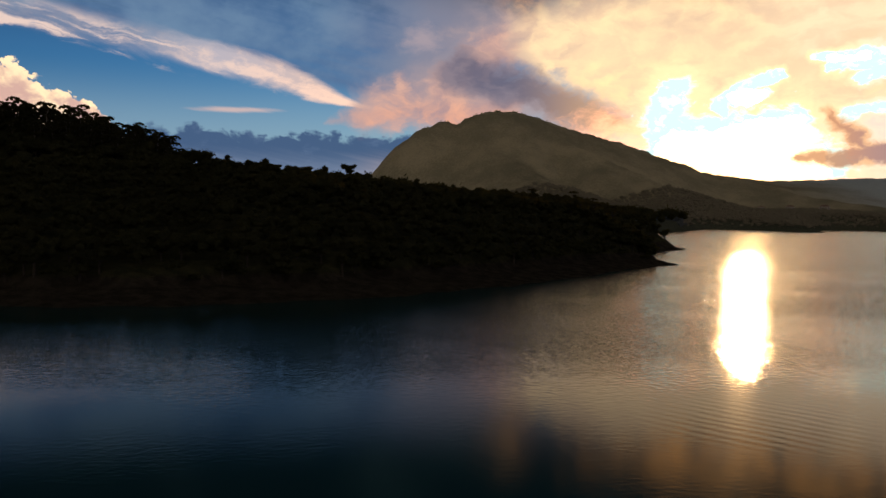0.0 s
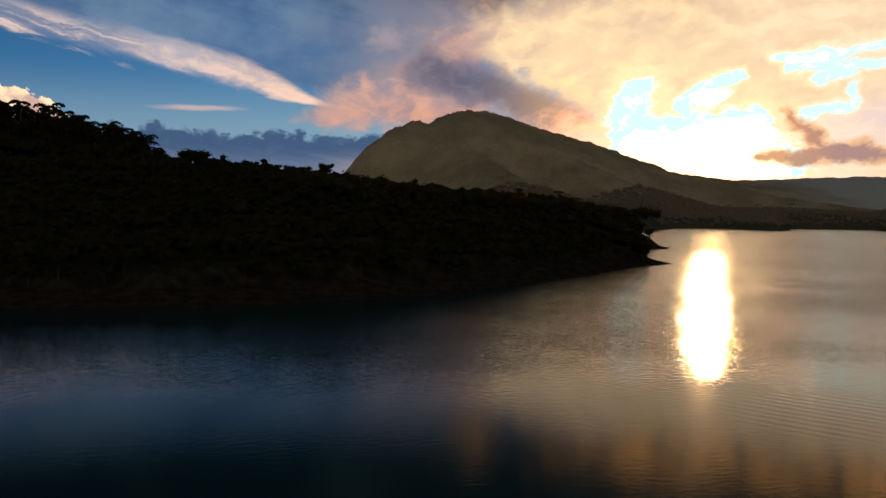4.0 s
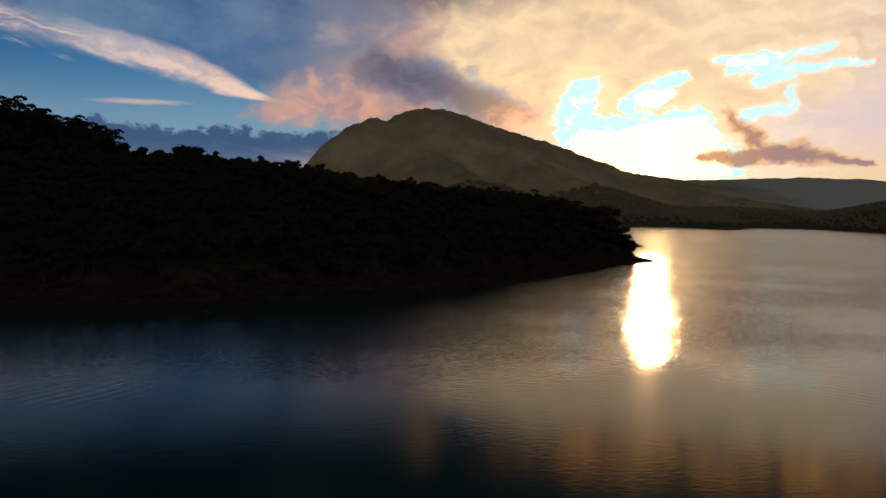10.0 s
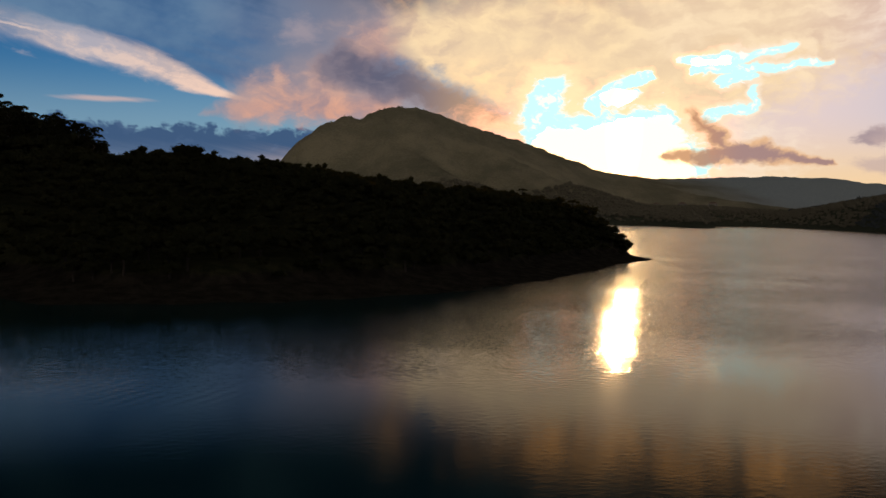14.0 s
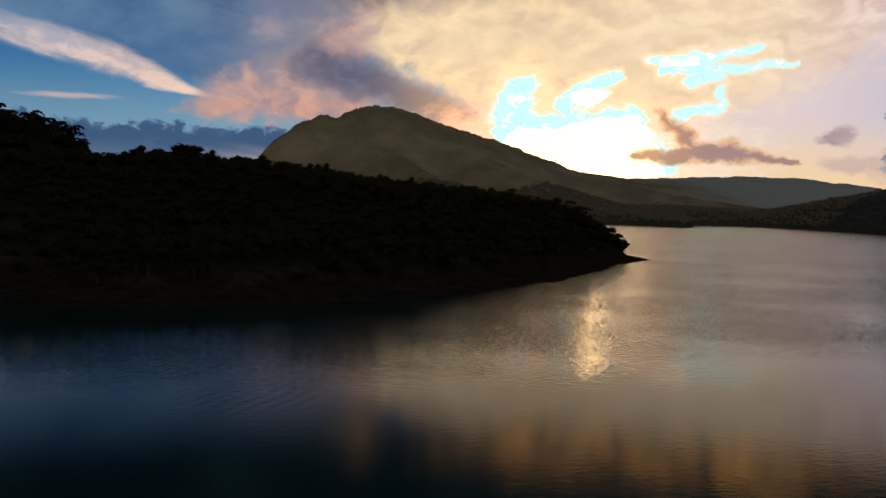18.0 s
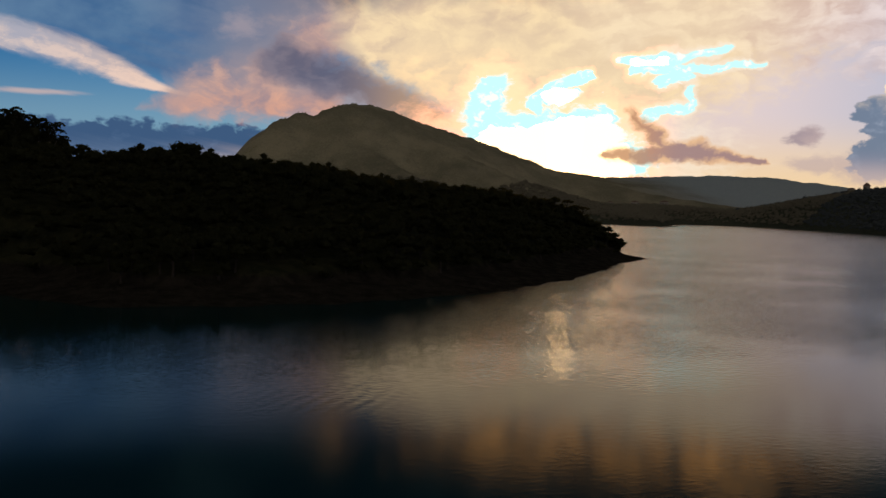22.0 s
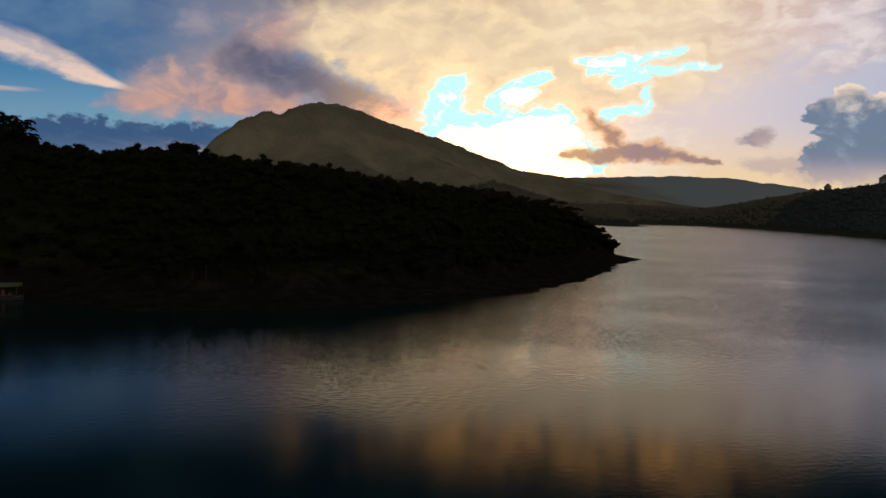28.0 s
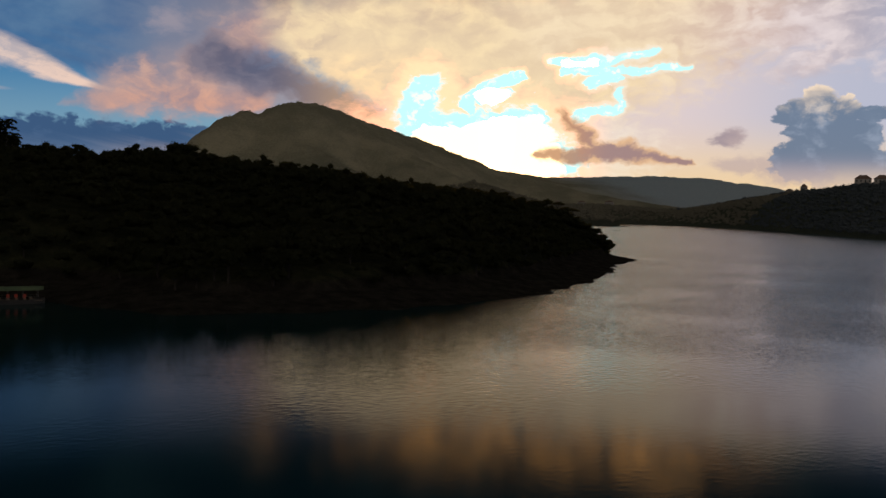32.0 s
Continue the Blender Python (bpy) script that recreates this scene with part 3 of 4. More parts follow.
def waves(px, py, size, seed):
    """A smooth pseudo-random field of about -1 to 1 with features of that size."""
    rng = np.random.default_rng(seed)
    total = np.zeros(px.shape)
    for k in range(7):
        a, phase, f = rng.uniform(0, 6.283), rng.uniform(0, 6.283), rng.uniform(0.7, 1.6) * 6.283 / size
        total += np.sin((px * math.cos(a) + py * math.sin(a)) * f + phase)
    return total / 3.2


def height(px, py):
    """The height of the ground; the lake bed is below 0."""
    px, py = np.asarray(px, float), np.asarray(py, float)
    s = shore_distance(px, py) + 1.2 * waves(px, py, 17, 3) * np.clip(np.hypot(px - 127, py - 270) / 30, 0, 1)
    relief = 7.0 + 3.0 * waves(px, py, 260, 5)
    for width, crest in CRESTS:
        for (ax, ay, ah), (bx, by, bh) in zip(crest, crest[1:]):
            dx, dy = bx - ax, by - ay
            u = np.clip(((px - ax) * dx + (py - ay) * dy) / (dx * dx + dy * dy), 0, 1)
            d = np.hypot(px - ax - u * dx, py - ay - u * dy) / width
            h = (ah + (bh - ah) * u) * (np.clip(1 - d * d, 0, 1) ** 1.5 * 0.55 + 0.45 * np.clip(1 - d, 0, 1))
            relief = np.maximum(relief, h)
    far = np.clip((np.hypot(px, py) - 900) / 400, 0, 1)
    far = far * (1 - 0.6 * np.clip((px - 800) / 250, 0, 1))
    relief = relief + np.clip(relief / 60, 0, 1) * far * (2.2 * waves(px, py, 60, 7) + 1.2 * waves(px, py, 19, 8) + 0.6 * waves(px, py, 8, 9)) * 0.8
    lip = 14 - 10 * np.clip((px - 95) / 25, 0, 1) * np.clip((py - 272) / 14, 0, 1)      # the bare bank is narrow behind the point
    bank = np.where(s < lip, 0.16 * s, 0.16 * lip + 0.75 * (s - lip))
    k = 3.0
    mixed = np.clip(0.5 + 0.5 * (relief - bank) / k, 0, 1)
    land = relief * (1 - mixed) + bank * mixed - k * mixed * (1 - mixed) * np.clip(s / 14, 0, 1)
    return np.where(s > 0, np.maximum(land, 0.02 * s), np.maximum(0.14 * s, -6.0))


def mesh_from(name, verts, faces, mat, smooth=False):
    """A mesh from an array of places and an array of equal-sized faces."""
    me = bpy.data.meshes.new(name)
    verts, faces = np.asarray(verts, np.float32), np.asarray(faces, np.int32)
    me.vertices.add(len(verts))
    me.vertices.foreach_set("co", verts.ravel())
    me.loops.add(faces.size)
    me.loops.foreach_set("vertex_index", faces.ravel())
    me.polygons.add(len(faces))
    me.polygons.foreach_set("loop_start", np.arange(0, faces.size, faces.shape[1], dtype=np.int32))
    me.polygons.foreach_set("use_smooth", np.full(len(faces), smooth))
    me.materials.append(mat)
    me.update(calc_edges=True)
    return me


def fan_sheet(cx, cy, angles, radii, level):
    """A round sheet of quads about (cx, cy), closed all round."""
    a, r = np.meshgrid(angles, radii)
    px, py = cx + r * np.sin(a), cy + r * np.cos(a)
    verts = np.stack([px, py, level(px, py)], -1).reshape(-1, 3)
    n, rows = len(angles), len(radii)
    i = np.arange(rows - 1)[:, None] * n + np.arange(n)[None]
    j = np.arange(rows - 1)[:, None] * n + (np.arange(n)[None] + 1) % n
    faces = np.stack([i, j, j + n, i + n], -1).reshape(-1, 4)
    return verts, faces[:, ::-1]


fine_angles = np.radians(np.arange(-34, 64, 0.13))
wide_angles = np.radians(np.arange(64, 326, 2.0))
radii = np.concatenate([np.linspace(0.01, 130, 12), np.geomspace(133, 420, 240), np.geomspace(423, 520, 36), np.geomspace(526, 2100, 150), np.geomspace(2150, 4700, 14)])
verts, faces = fan_sheet(-35, 0, np.concatenate([fine_angles, wide_angles]), radii, height)
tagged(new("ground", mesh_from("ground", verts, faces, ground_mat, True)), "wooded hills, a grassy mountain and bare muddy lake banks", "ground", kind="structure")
verts, faces = fan_sheet(-35, 0, np.radians(np.arange(0, 360, 3.0)), np.concatenate([[0.01], np.geomspace(20, 1500, 30)]), lambda x, y: 0 * x)
tagged(new("water", mesh_from("water", verts, faces, water_mat, True)), "dark rippled reservoir water reflecting the sunset sky", "lake", kind="structure")


# ---- things ----
def link_part(name, me, parent, label=""):
    ob = new(name, me)
    ob.parent = parent
    if label:
        ob["label"] = label
    return ob


def part(name, bm, mat, parent, label="", smooth=False):
    """Links a bmesh as one mesh object under a thing or a part."""
    me = bpy.data.meshes.new(name)
    bm.to_mesh(me)
    bm.free()
    me.materials.append(mat)
    if smooth:
        me.polygons.foreach_set("use_smooth", np.full(len(me.polygons), True))
    return link_part(name, me, parent, label)


def thing(name, m, label, category, group="", kind=""):
    ob = new(name)
    ob.matrix_world = m
    ob.empty_display_size = 0.5
    return tagged(ob, label, category, group, kind)


def tube(path, sides=6):
    """Vertices and quads of a tapered tube through (place, radius) pairs."""
    verts, faces = [], []
    for k, (p, r) in enumerate(path):
        q = path[min(k + 1, len(path) - 1)][0]
        o = path[max(k - 1, 0)][0]
        turn = (Vector(q) - Vector(o)).to_track_quat("Z", "Y").to_matrix()
        for i in range(sides):
            a = 6.2832 * i / sides
            verts.append(Vector(p) + turn @ Vector((r * math.cos(a), r * math.sin(a), 0)))
        if k:
            for i in range(sides):
                j = (i + 1) % sides
                faces.append(((k - 1) * sides + i, (k - 1) * sides + j, k * sides + j, k * sides + i))
    return [tuple(v) for v in verts], faces


def joined(pieces):
    """Joins (verts, faces) pieces."""
    verts, faces = [], []
    for v, f in pieces:
        n = len(verts)
        verts += v
        faces += [tuple(i + n for i in face) for face in f]
    return verts, faces


ICO = bmesh.new()
bmesh.ops.create_icosphere(ICO, subdivisions=1, radius=1.0)
ICO_V = np.array([v.co for v in ICO.verts])
ICO_F = np.array([[v.index for v in f.verts] for f in ICO.faces])
ICO.free()


def foliage(clumps, sprays, spray, rng, droop=0.0):
    """Triangles of a crown: uneven clumps, each bristling with small leafy sprays. clumps: middle, radius, flatness."""
    verts, faces, n = [], [], 0
    for (cx, cy, cz), radius, flat in clumps:
        lump = ICO_V * (1 + rng.uniform(-0.28, 0.28, (len(ICO_V), 1))) * radius * np.array([1, 1, flat]) * 0.82
        verts.append(lump + (cx, cy, cz))
        faces.append(ICO_F + n)
        n += len(lump)
        for _ in range(sprays):
            way = rng.normal(size=3)
            way[2] = abs(way[2]) * 0.9 - 0.25
            way /= np.linalg.norm(way)
            at = np.array((cx, cy, cz)) + way * radius * np.array([1, 1, flat]) * rng.uniform(0.75, 1.12)
            side = np.cross(way, rng.normal(size=3))
            side /= np.linalg.norm(side) + 1e-6
            out = way * 0.6 + rng.normal(size=3) * 0.5 - (0, 0, droop)
            size = spray * rng.uniform(0.6, 1.4)
            verts.append(np.array([at - side * size * 0.5, at + side * size * 0.5, at + out * size + side * size * 0.2]))
            faces.append(np.array([[n, n + 1, n + 2]]))
            n += 3
    return np.concatenate(verts), np.concatenate(faces)


def broadleaf(rng, h, spread, clump_count, sprays):
    """Crown and trunk of a round-headed forest tree of height h."""
    clumps = [((0, 0, h * 0.66), spread * 0.52, 0.72)]
    for k in range(clump_count):
        a, r = 6.283 * (k + rng.uniform(0, 0.6)) / clump_count, spread * rng.uniform(0.32, 0.62)
        clumps.append(((r * math.cos(a), r * math.sin(a), h * rng.uniform(0.52, 0.84)), spread * rng.uniform(0.24, 0.4), rng.uniform(0.6, 0.85)))
    crown = foliage(clumps, sprays, spread * 0.085, rng)
    pieces = [tube([((0, 0, -0.8), 0.05 * h), ((0.1, 0, h * 0.3), 0.035 * h), ((0, 0.1, h * 0.62), 0.02 * h)], 6)]
    for (x, y, z), r, f in clumps[1:5]:
        pieces.append(tube([((0.05, 0, h * 0.3), 0.018 * h), ((x * 0.5, y * 0.5, z * 0.75), 0.013 * h), ((x * 0.9, y * 0.9, z), 0.005 * h)], 4))
    return crown, joined(pieces)


def gum(rng, h, bare=0.5):
    """Crown and trunk of a tall gum tree: a long bare stem and flat tiers of leaves with sky between."""
    lean = rng.uniform(-0.05, 0.05, 2) * h
    stem = [((0, 0, -1.5), 0.016 * h), ((lean[0] * 0.3, lean[1] * 0.3, h * 0.45), 0.011 * h), ((lean[0], lean[1], h * 0.93), 0.004 * h)]
    pieces, clumps = [tube(stem, 6)], []
    # domed tiers of foliage on rising boughs
    for k in range(9):
        u = k / 8
        z0 = h * (bare + 0.14 + (0.80 - bare) * u)
        a, out = 2.4 * k + rng.uniform(-0.5, 0.5), h * rng.uniform(0.10, 0.22) * (1.0 - 0.65 * u)
        top = (lean[0] * z0 / h + out * math.cos(a), lean[1] * z0 / h + out * math.sin(a), z0)
        dome = h * rng.uniform(0.11, 0.16) * (1.1 - 0.25 * u)
        low = max(z0 - h * 0.15, h * 0.2)
        pieces.append(tube([((lean[0] * low / h, lean[1] * low / h, low), 0.006 * h), (top, 0.002 * h)], 4))
        for j in range(15):
            b, lift = 2.4 * j, (j + 0.5) / 15
            r = dome * math.sqrt(lift)
            clumps.append(((top[0] + r * math.cos(b), top[1] + r * math.sin(b), z0 + dome * 0.75 * math.sqrt(1 - lift * 0.96) - dome * 0.3), h * rng.uniform(0.026, 0.042), 0.75))
    return foliage(clumps, 9, h * 0.012, rng, 0.2), joined(pieces)


def tree_thing(name, made, leaf, wood, label, category="tree", group=""):
    """A tree at the origin: an empty with trunk and crown."""
    (cv, cf), (tv, tf) = made
    root = thing(name, Matrix.Identity(4), label, category, group)
    link_part("trunk", mesh_from("trunk", tv, tf, wood, True), root)
    link_part("crown", mesh_from("crown", cv, cf, leaf), root)
    return root


def stand(x, y, dz=0.0):
    return float(height(np.array([x]), np.array([y]))[0]) + dz


def plant(proto, x, y, size, turn, first, dz=-0.15):
    """Puts the model itself (first) or a copy of it at x, y on the ground."""
    m = pose(x, y, stand(x, y, dz), 0, 0, turn)
    if first:
        proto.matrix_world = m @ Matrix.Diagonal((size, size, size, 1))
        return proto
    ob = copy_thing(proto, m)
    ob.scale = (size, size, size)
    return ob


rng = np.random.default_rng(11)
taken = []


def free_spot(x, y, gap):
    if any((x - a) ** 2 + (y - b) ** 2 < gap * gap for a, b in taken):
        return False
    taken.append((x, y))
    return True


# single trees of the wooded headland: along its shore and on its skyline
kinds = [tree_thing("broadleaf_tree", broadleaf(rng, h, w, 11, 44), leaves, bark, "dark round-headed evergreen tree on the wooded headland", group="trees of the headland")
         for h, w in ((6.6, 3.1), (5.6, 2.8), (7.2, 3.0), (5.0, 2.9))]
used = [False] * len(kinds)


def plant_one(x, y, size, k=None, dz=-0.15):
    k = int(rng.integers(len(kinds))) if k is None else k
    ob = plant(kinds[k], x, y, size, float(rng.uniform(0, 360)), not used[k], dz)
    used[k] = True
    return ob


SKYLINE = [(-75, 286), (-60, 292), (-45, 299), (-32, 303), (-20, 299), (-5, 291), (10, 288), (25, 286), (38, 285), (49, 285), (60, 286), (70, 288), (83, 289), (95, 290), (105, 289), (112, 286),
           (-20, 275), (-10, 258), (-2, 243), (6, 230), (12, 218), (30, 370), (60, 392), (90, 412), (105, 421), (120, 423), (136, 425), (150, 423), (162, 419), (170, 407), (175, 398)]
for (ax, ay), (bx, by) in zip(SKYLINE, SKYLINE[1:]):
    if math.hypot(bx - ax, by - ay) > 60:
        continue
    for k in range(3):
        u = k / 3 + float(rng.uniform(-0.1, 0.1))
        x, y = ax + (bx - ax) * u + float(rng.normal(0, 1.2)), ay + (by - ay) * u + float(rng.normal(0, 1.2))
        if free_spot(x, y, 2.0):
            plant_one(x, y, float(rng.uniform(0.85, 1.25)), None, -1.3)
line = SHORE[0:22]
for (ax, ay), (bx, by) in zip(line, line[1:]):
    steps = max(1, int(math.hypot(bx - ax, by - ay) / 4.2))
    for k in range(steps):
        u = (k + float(rng.uniform(0, 1))) / steps
        nx, ny = -(by - ay), bx - ax
        norm = math.hypot(nx, ny)
        inland = float(rng.uniform(15, 24)) if ay < 265 else float(rng.uniform(8, 16))
        x, y = ax + (bx - ax) * u + nx / norm * inland, ay + (by - ay) * u + ny / norm * inland
        s = float(shore_distance(np.array([x]), np.array([y]))[0])
        if (s > 12.5 or (s > 7 and x > 112 and y > 284)) and free_spot(x, y, 2.6):
            plant_one(x, y, float(rng.uniform(0.5, 0.95)))

# the broad crown that stands above the rest of the skyline, and its neighbours
for x, y, size in ((-33.5, 301, 1.45), (-31, 303, 1.5), (-29, 302, 1.4), (-23, 299, 1.05), (-46, 300, 0.95), (50, 283, 1.0)):
    plant_one(x, y, size, 2, -1.9)

# low bushes down to the point, and a few flat-topped trees above it
bush = tree_thing("bush", broadleaf(rng, 3.4, 1.9, 7, 26), leaves, bark, "low dark bush on the bare point of the headland", "bush", "bushes on the point")
for k, (x, y, size) in enumerate(((121, 281, 1.0), (118, 284, 1.15), (123, 285, 1.1), (115, 287, 1.2), (119, 290, 1.25), (124, 291, 1.1), (111, 286, 1.2), (126, 297, 1.15), (122, 277, 0.75), (119, 278, 0.9),
                                  (115, 281, 1.0), (127, 303, 1.1), (128, 312, 1.2), (131, 322, 1.1), (116, 275, 0.7), (124.5, 279, 0.6), (113, 283, 1.1), (117, 287, 1.2), (121, 287, 1.15), (113, 290, 1.3), (116, 293, 1.3), (121, 295, 1.2), (118, 281, 0.95), (121, 284, 1.0), (109, 283, 1.15), (112, 279, 0.95), (106, 284, 1.2), (108, 287, 1.3), (124, 299, 1.2), (110, 293, 1.4), (104, 288, 1.4), (123, 279.5, 0.8), (125, 282, 0.85), (126.5, 286, 0.9), (121, 279, 0.9), (127, 291, 1.0), (125.5, 288, 1.0), (120, 275.5, 0.7))):
    if k == 0 or stand(x, y) > 1.5:
        plant(bush, x, y, size, 47.0 * k, k == 0, -1.35 * size)

# they close the wooded end of the ridge down to the spit
for k, (x, y, top) in enumerate(((110, 291, 14.0), (112, 290, 13.2), (114, 288, 11.6), (116, 286, 10.2), (118, 285, 8.6), (120, 283, 7.4), (122, 282, 6.4), (123.5, 280.5, 5.0), (124.5, 278.5, 3.8), (125.5, 276.5, 2.6),
                                 (115, 290, 11.8), (118, 289, 9.6), (121, 288, 7.8), (123, 286, 6.8), (124.5, 284, 5.4), (124.5, 290, 6.6), (122, 293, 8.4), (125, 296, 6.8), (119, 295, 10.2))):
    size = max(0.45, (top - stand(x, y)) / 2.05)
    if stand(x, y) > 1.5:
        plant(bush, x, y, size, 83.0 * k, False, -1.25 * size)


def umbrella(rng, h, wide):
    """Crown and trunk of a flat-topped tree."""
    clumps, pieces = [], [tube([((0, 0, -0.6), 0.03 * h), ((0.1, 0, h * 0.5), 0.02 * h), ((0, 0, h * 0.86), 0.012 * h)], 5)]
    for k in range(9):
        a, r = 2.4 * k, wide * math.sqrt((k + 0.3) / 9)
        at = (r * math.cos(a), r * math.sin(a), h * (0.93 - 0.10 * (r / wide) ** 2))
        clumps.append((at, wide * 0.36, 0.4))
        pieces.append(tube([((0, 0, h * 0.62), 0.010 * h), (at, 0.004 * h)], 4))
    return foliage(clumps, 16, wide * 0.14, rng), joined(pieces)


flat = tree_thing("flat_topped_tree", umbrella(rng, 7.5, 2.3), gum_leaves, bark, "small flat-topped tree above the headland canopy", group="flat-topped trees")
for k, (x, y, size) in enumerate(((104, 290, 1.0), (108, 291, 0.95), (111, 290, 1.05), (99, 290, 0.85), (140, 425, 1.1), (150, 424, 1.0), (118, 424, 1.05))):
    plant(flat, x, y, size, 61.0 * k, k == 0)

# tall gum trees on the hill behind, with bare stems
gums = [tree_thing("gum_tree", gum(rng, h, b), gum_leaves, pale_bark, "tall slender gum tree with a bare stem and tiered crown", group="gum trees on the hill") for h, b in ((36, 0.24), (33, 0.16), (38, 0.34), (30, 0.14))]
first = [True] * 4
for k in range(124):
    x = -330 + 246 * (k + float(rng.uniform(0, 1))) / 124
    y = 671 + float(rng.uniform(-26, 30))
    j = int(rng.integers(4))
    want = np.interp(x, [-330, -212, -173, -162, -142, -114, -98, -86], [1.02, 1.0, 1.06, 0.98, 0.9, 0.92, 0.86, 0.72])
    plant(gums[j], x, y, float(want * rng.uniform(0.86, 1.06)), float(rng.uniform(0, 360)), first[j])
    first[j] = False

for k in range(84):
    x = -330 + 225 * (k + float(rng.uniform(0, 1))) / 84
    plant(gums[k % 4], x, 640 + float(rng.uniform(-12, 8)), float(rng.uniform(0.6, 0.88)), float(rng.uniform(0, 360)), False)

# lone trees that stand out far behind the headland
lone = tree_thing("lone_tree", broadleaf(rng, 16, 6.8, 13, 30), gum_leaves, bark, "airy lone tree above the skyline of the wood", group="lone trees behind the headland")
for k, (x, y, size) in enumerate(((43, 747, 1.2), (54, 750, 0.62), (-66, 671, 1.0), (-56, 674, 0.9), (-45, 680, 0.8))):
    plant(lone, x, y, size, 70.0 * k, k == 0)


# the rest of the woods, far too many to count
def wood(name, models, spots, leaf, label, low, high, smooth=False, sunk=0.3):
    """One mesh of many small trees."""
    verts, faces, n = [], [], 0
    z = height(spots[:, 0], spots[:, 1])
    for (x, y), ground in zip(spots, z):
        v, f = models[int(rng.integers(len(models)))]
        a, size = rng.uniform(0, 6.283), rng.uniform(low, high)
        turn = np.array([[math.cos(a), -math.sin(a), 0], [math.sin(a), math.cos(a), 0], [0, 0, rng.uniform(0.85, 1.2)]])
        verts.append(v @ turn.T * size + (x, y, ground - sunk))
        faces.append(f + n)
        n += len(v)
    ob = new(name, mesh_from(name, np.concatenate(verts), np.concatenate(faces), leaf, smooth))
    return tagged(ob, label, "woodland", kind="stuff")


def scatter(x0, x1, y0, y1, gap, keep):
    """Spots on a jittered grid, where keep(x, y, shore, height) holds."""
    gx, gy = np.meshgrid(np.arange(x0, x1, gap), np.arange(y0, y1, gap))
    gx, gy = gx + rng.uniform(-0.45, 0.45, gx.shape) * gap, gy + rng.uniform(-0.45, 0.45, gy.shape) * gap
    gx, gy = gx.ravel(), gy.ravel()
    ok = keep(gx, gy, shore_distance(gx, gy), height(gx, gy))
    return np.stack([gx[ok], gy[ok]], -1)


wood_models = [broadleaf(rng, h, w, 7, 26)[0] for h, w in ((6.2, 3.2), (5.2, 2.9), (6.8, 3.0), (4.6, 3.0), (5.6, 3.4))]
spots = scatter(-170, 200, 150, 470, 4.3, lambda x, y, s, h: ((s > 13) | ((s > 5) & (x > 112) & (y > 282) & (y < 370))) & (h > 1.2) & ((y < 330) | (x > 0) | (y < 350)))
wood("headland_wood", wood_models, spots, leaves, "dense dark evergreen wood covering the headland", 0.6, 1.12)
small_models = [foliage([((0, 0, 3.2), 3.2, 0.8), ((1.8, 0.8, 4.0), 2.0, 0.8), ((-1.5, 1.0, 3.6), 2.1, 0.8)], 14, 0.8, rng) for _ in range(4)]
spots = scatter(-420, 380, 470, 900, 14.0, lambda x, y, s, h: (s > 10) & (h > 3))
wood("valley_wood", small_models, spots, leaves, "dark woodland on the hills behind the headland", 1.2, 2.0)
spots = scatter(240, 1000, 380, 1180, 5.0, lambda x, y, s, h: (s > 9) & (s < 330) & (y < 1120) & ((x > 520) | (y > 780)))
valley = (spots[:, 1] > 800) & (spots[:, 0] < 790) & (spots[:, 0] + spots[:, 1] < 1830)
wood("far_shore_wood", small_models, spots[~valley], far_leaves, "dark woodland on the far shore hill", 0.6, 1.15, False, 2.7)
wood("far_valley_wood", small_models, spots[valley], hazed_valley_leaves, "hazy woodland along the far shore of the lake", 0.6, 1.15, False, 2.7)


# the gum hill's undergrowth
spots = scatter(-340, -92, 615, 735, 8.5, lambda x, y, s, h: h > 5)
wood("hill_undergrowth", wood_models, spots, leaves, "dense dark undergrowth beneath the gum trees", 2.2, 3.8)


# ---- boat, houses, islet ----
def box_into(bm, lo, hi, bevel=0.0):
    made = bmesh.ops.create_cube(bm, size=1.0)["verts"]
    for v in made:
        v.co = Vector([(a + b) / 2 + c * (b - a) for a, b, c in zip(lo, hi, v.co)])
    if bevel:
        edges = {e for v in made for e in v.link_edges}
        bmesh.ops.bevel(bm, geom=list(edges), offset=bevel, segments=2, affect="EDGES")


def box(lo, hi, bevel=0.0):
    bm = bmesh.new()
    box_into(bm, lo, hi, bevel)
    return bm


def mesh_bm(verts, faces):
    bm = bmesh.new()
    made = [bm.verts.new(v) for v in verts]
    for f in faces:
        bm.faces.new([made[i] for i in f])
    bmesh.ops.recalc_face_normals(bm, faces=bm.faces[:])
    return bm


canopy_mat = two_tone("canvas_canopy", (0.05, 0.085, 0.045), (0.10, 0.14, 0.07), 1.5, 0.7)
hull_mat = two_tone("painted_hull", (0.018, 0.019, 0.02), (0.035, 0.035, 0.034), 2.0, 0.5)
deck_mat = two_tone("deck_boards", (0.10, 0.08, 0.06), (0.18, 0.14, 0.10), 3.0, 0.8)
red_mat = two_tone("red_jackets", (0.32, 0.03, 0.015), (0.45, 0.06, 0.03), 5.0, 0.7)
steel_mat = two_tone("steel_tube", (0.06, 0.06, 0.06), (0.11, 0.11, 0.10), 9.0, 0.4)


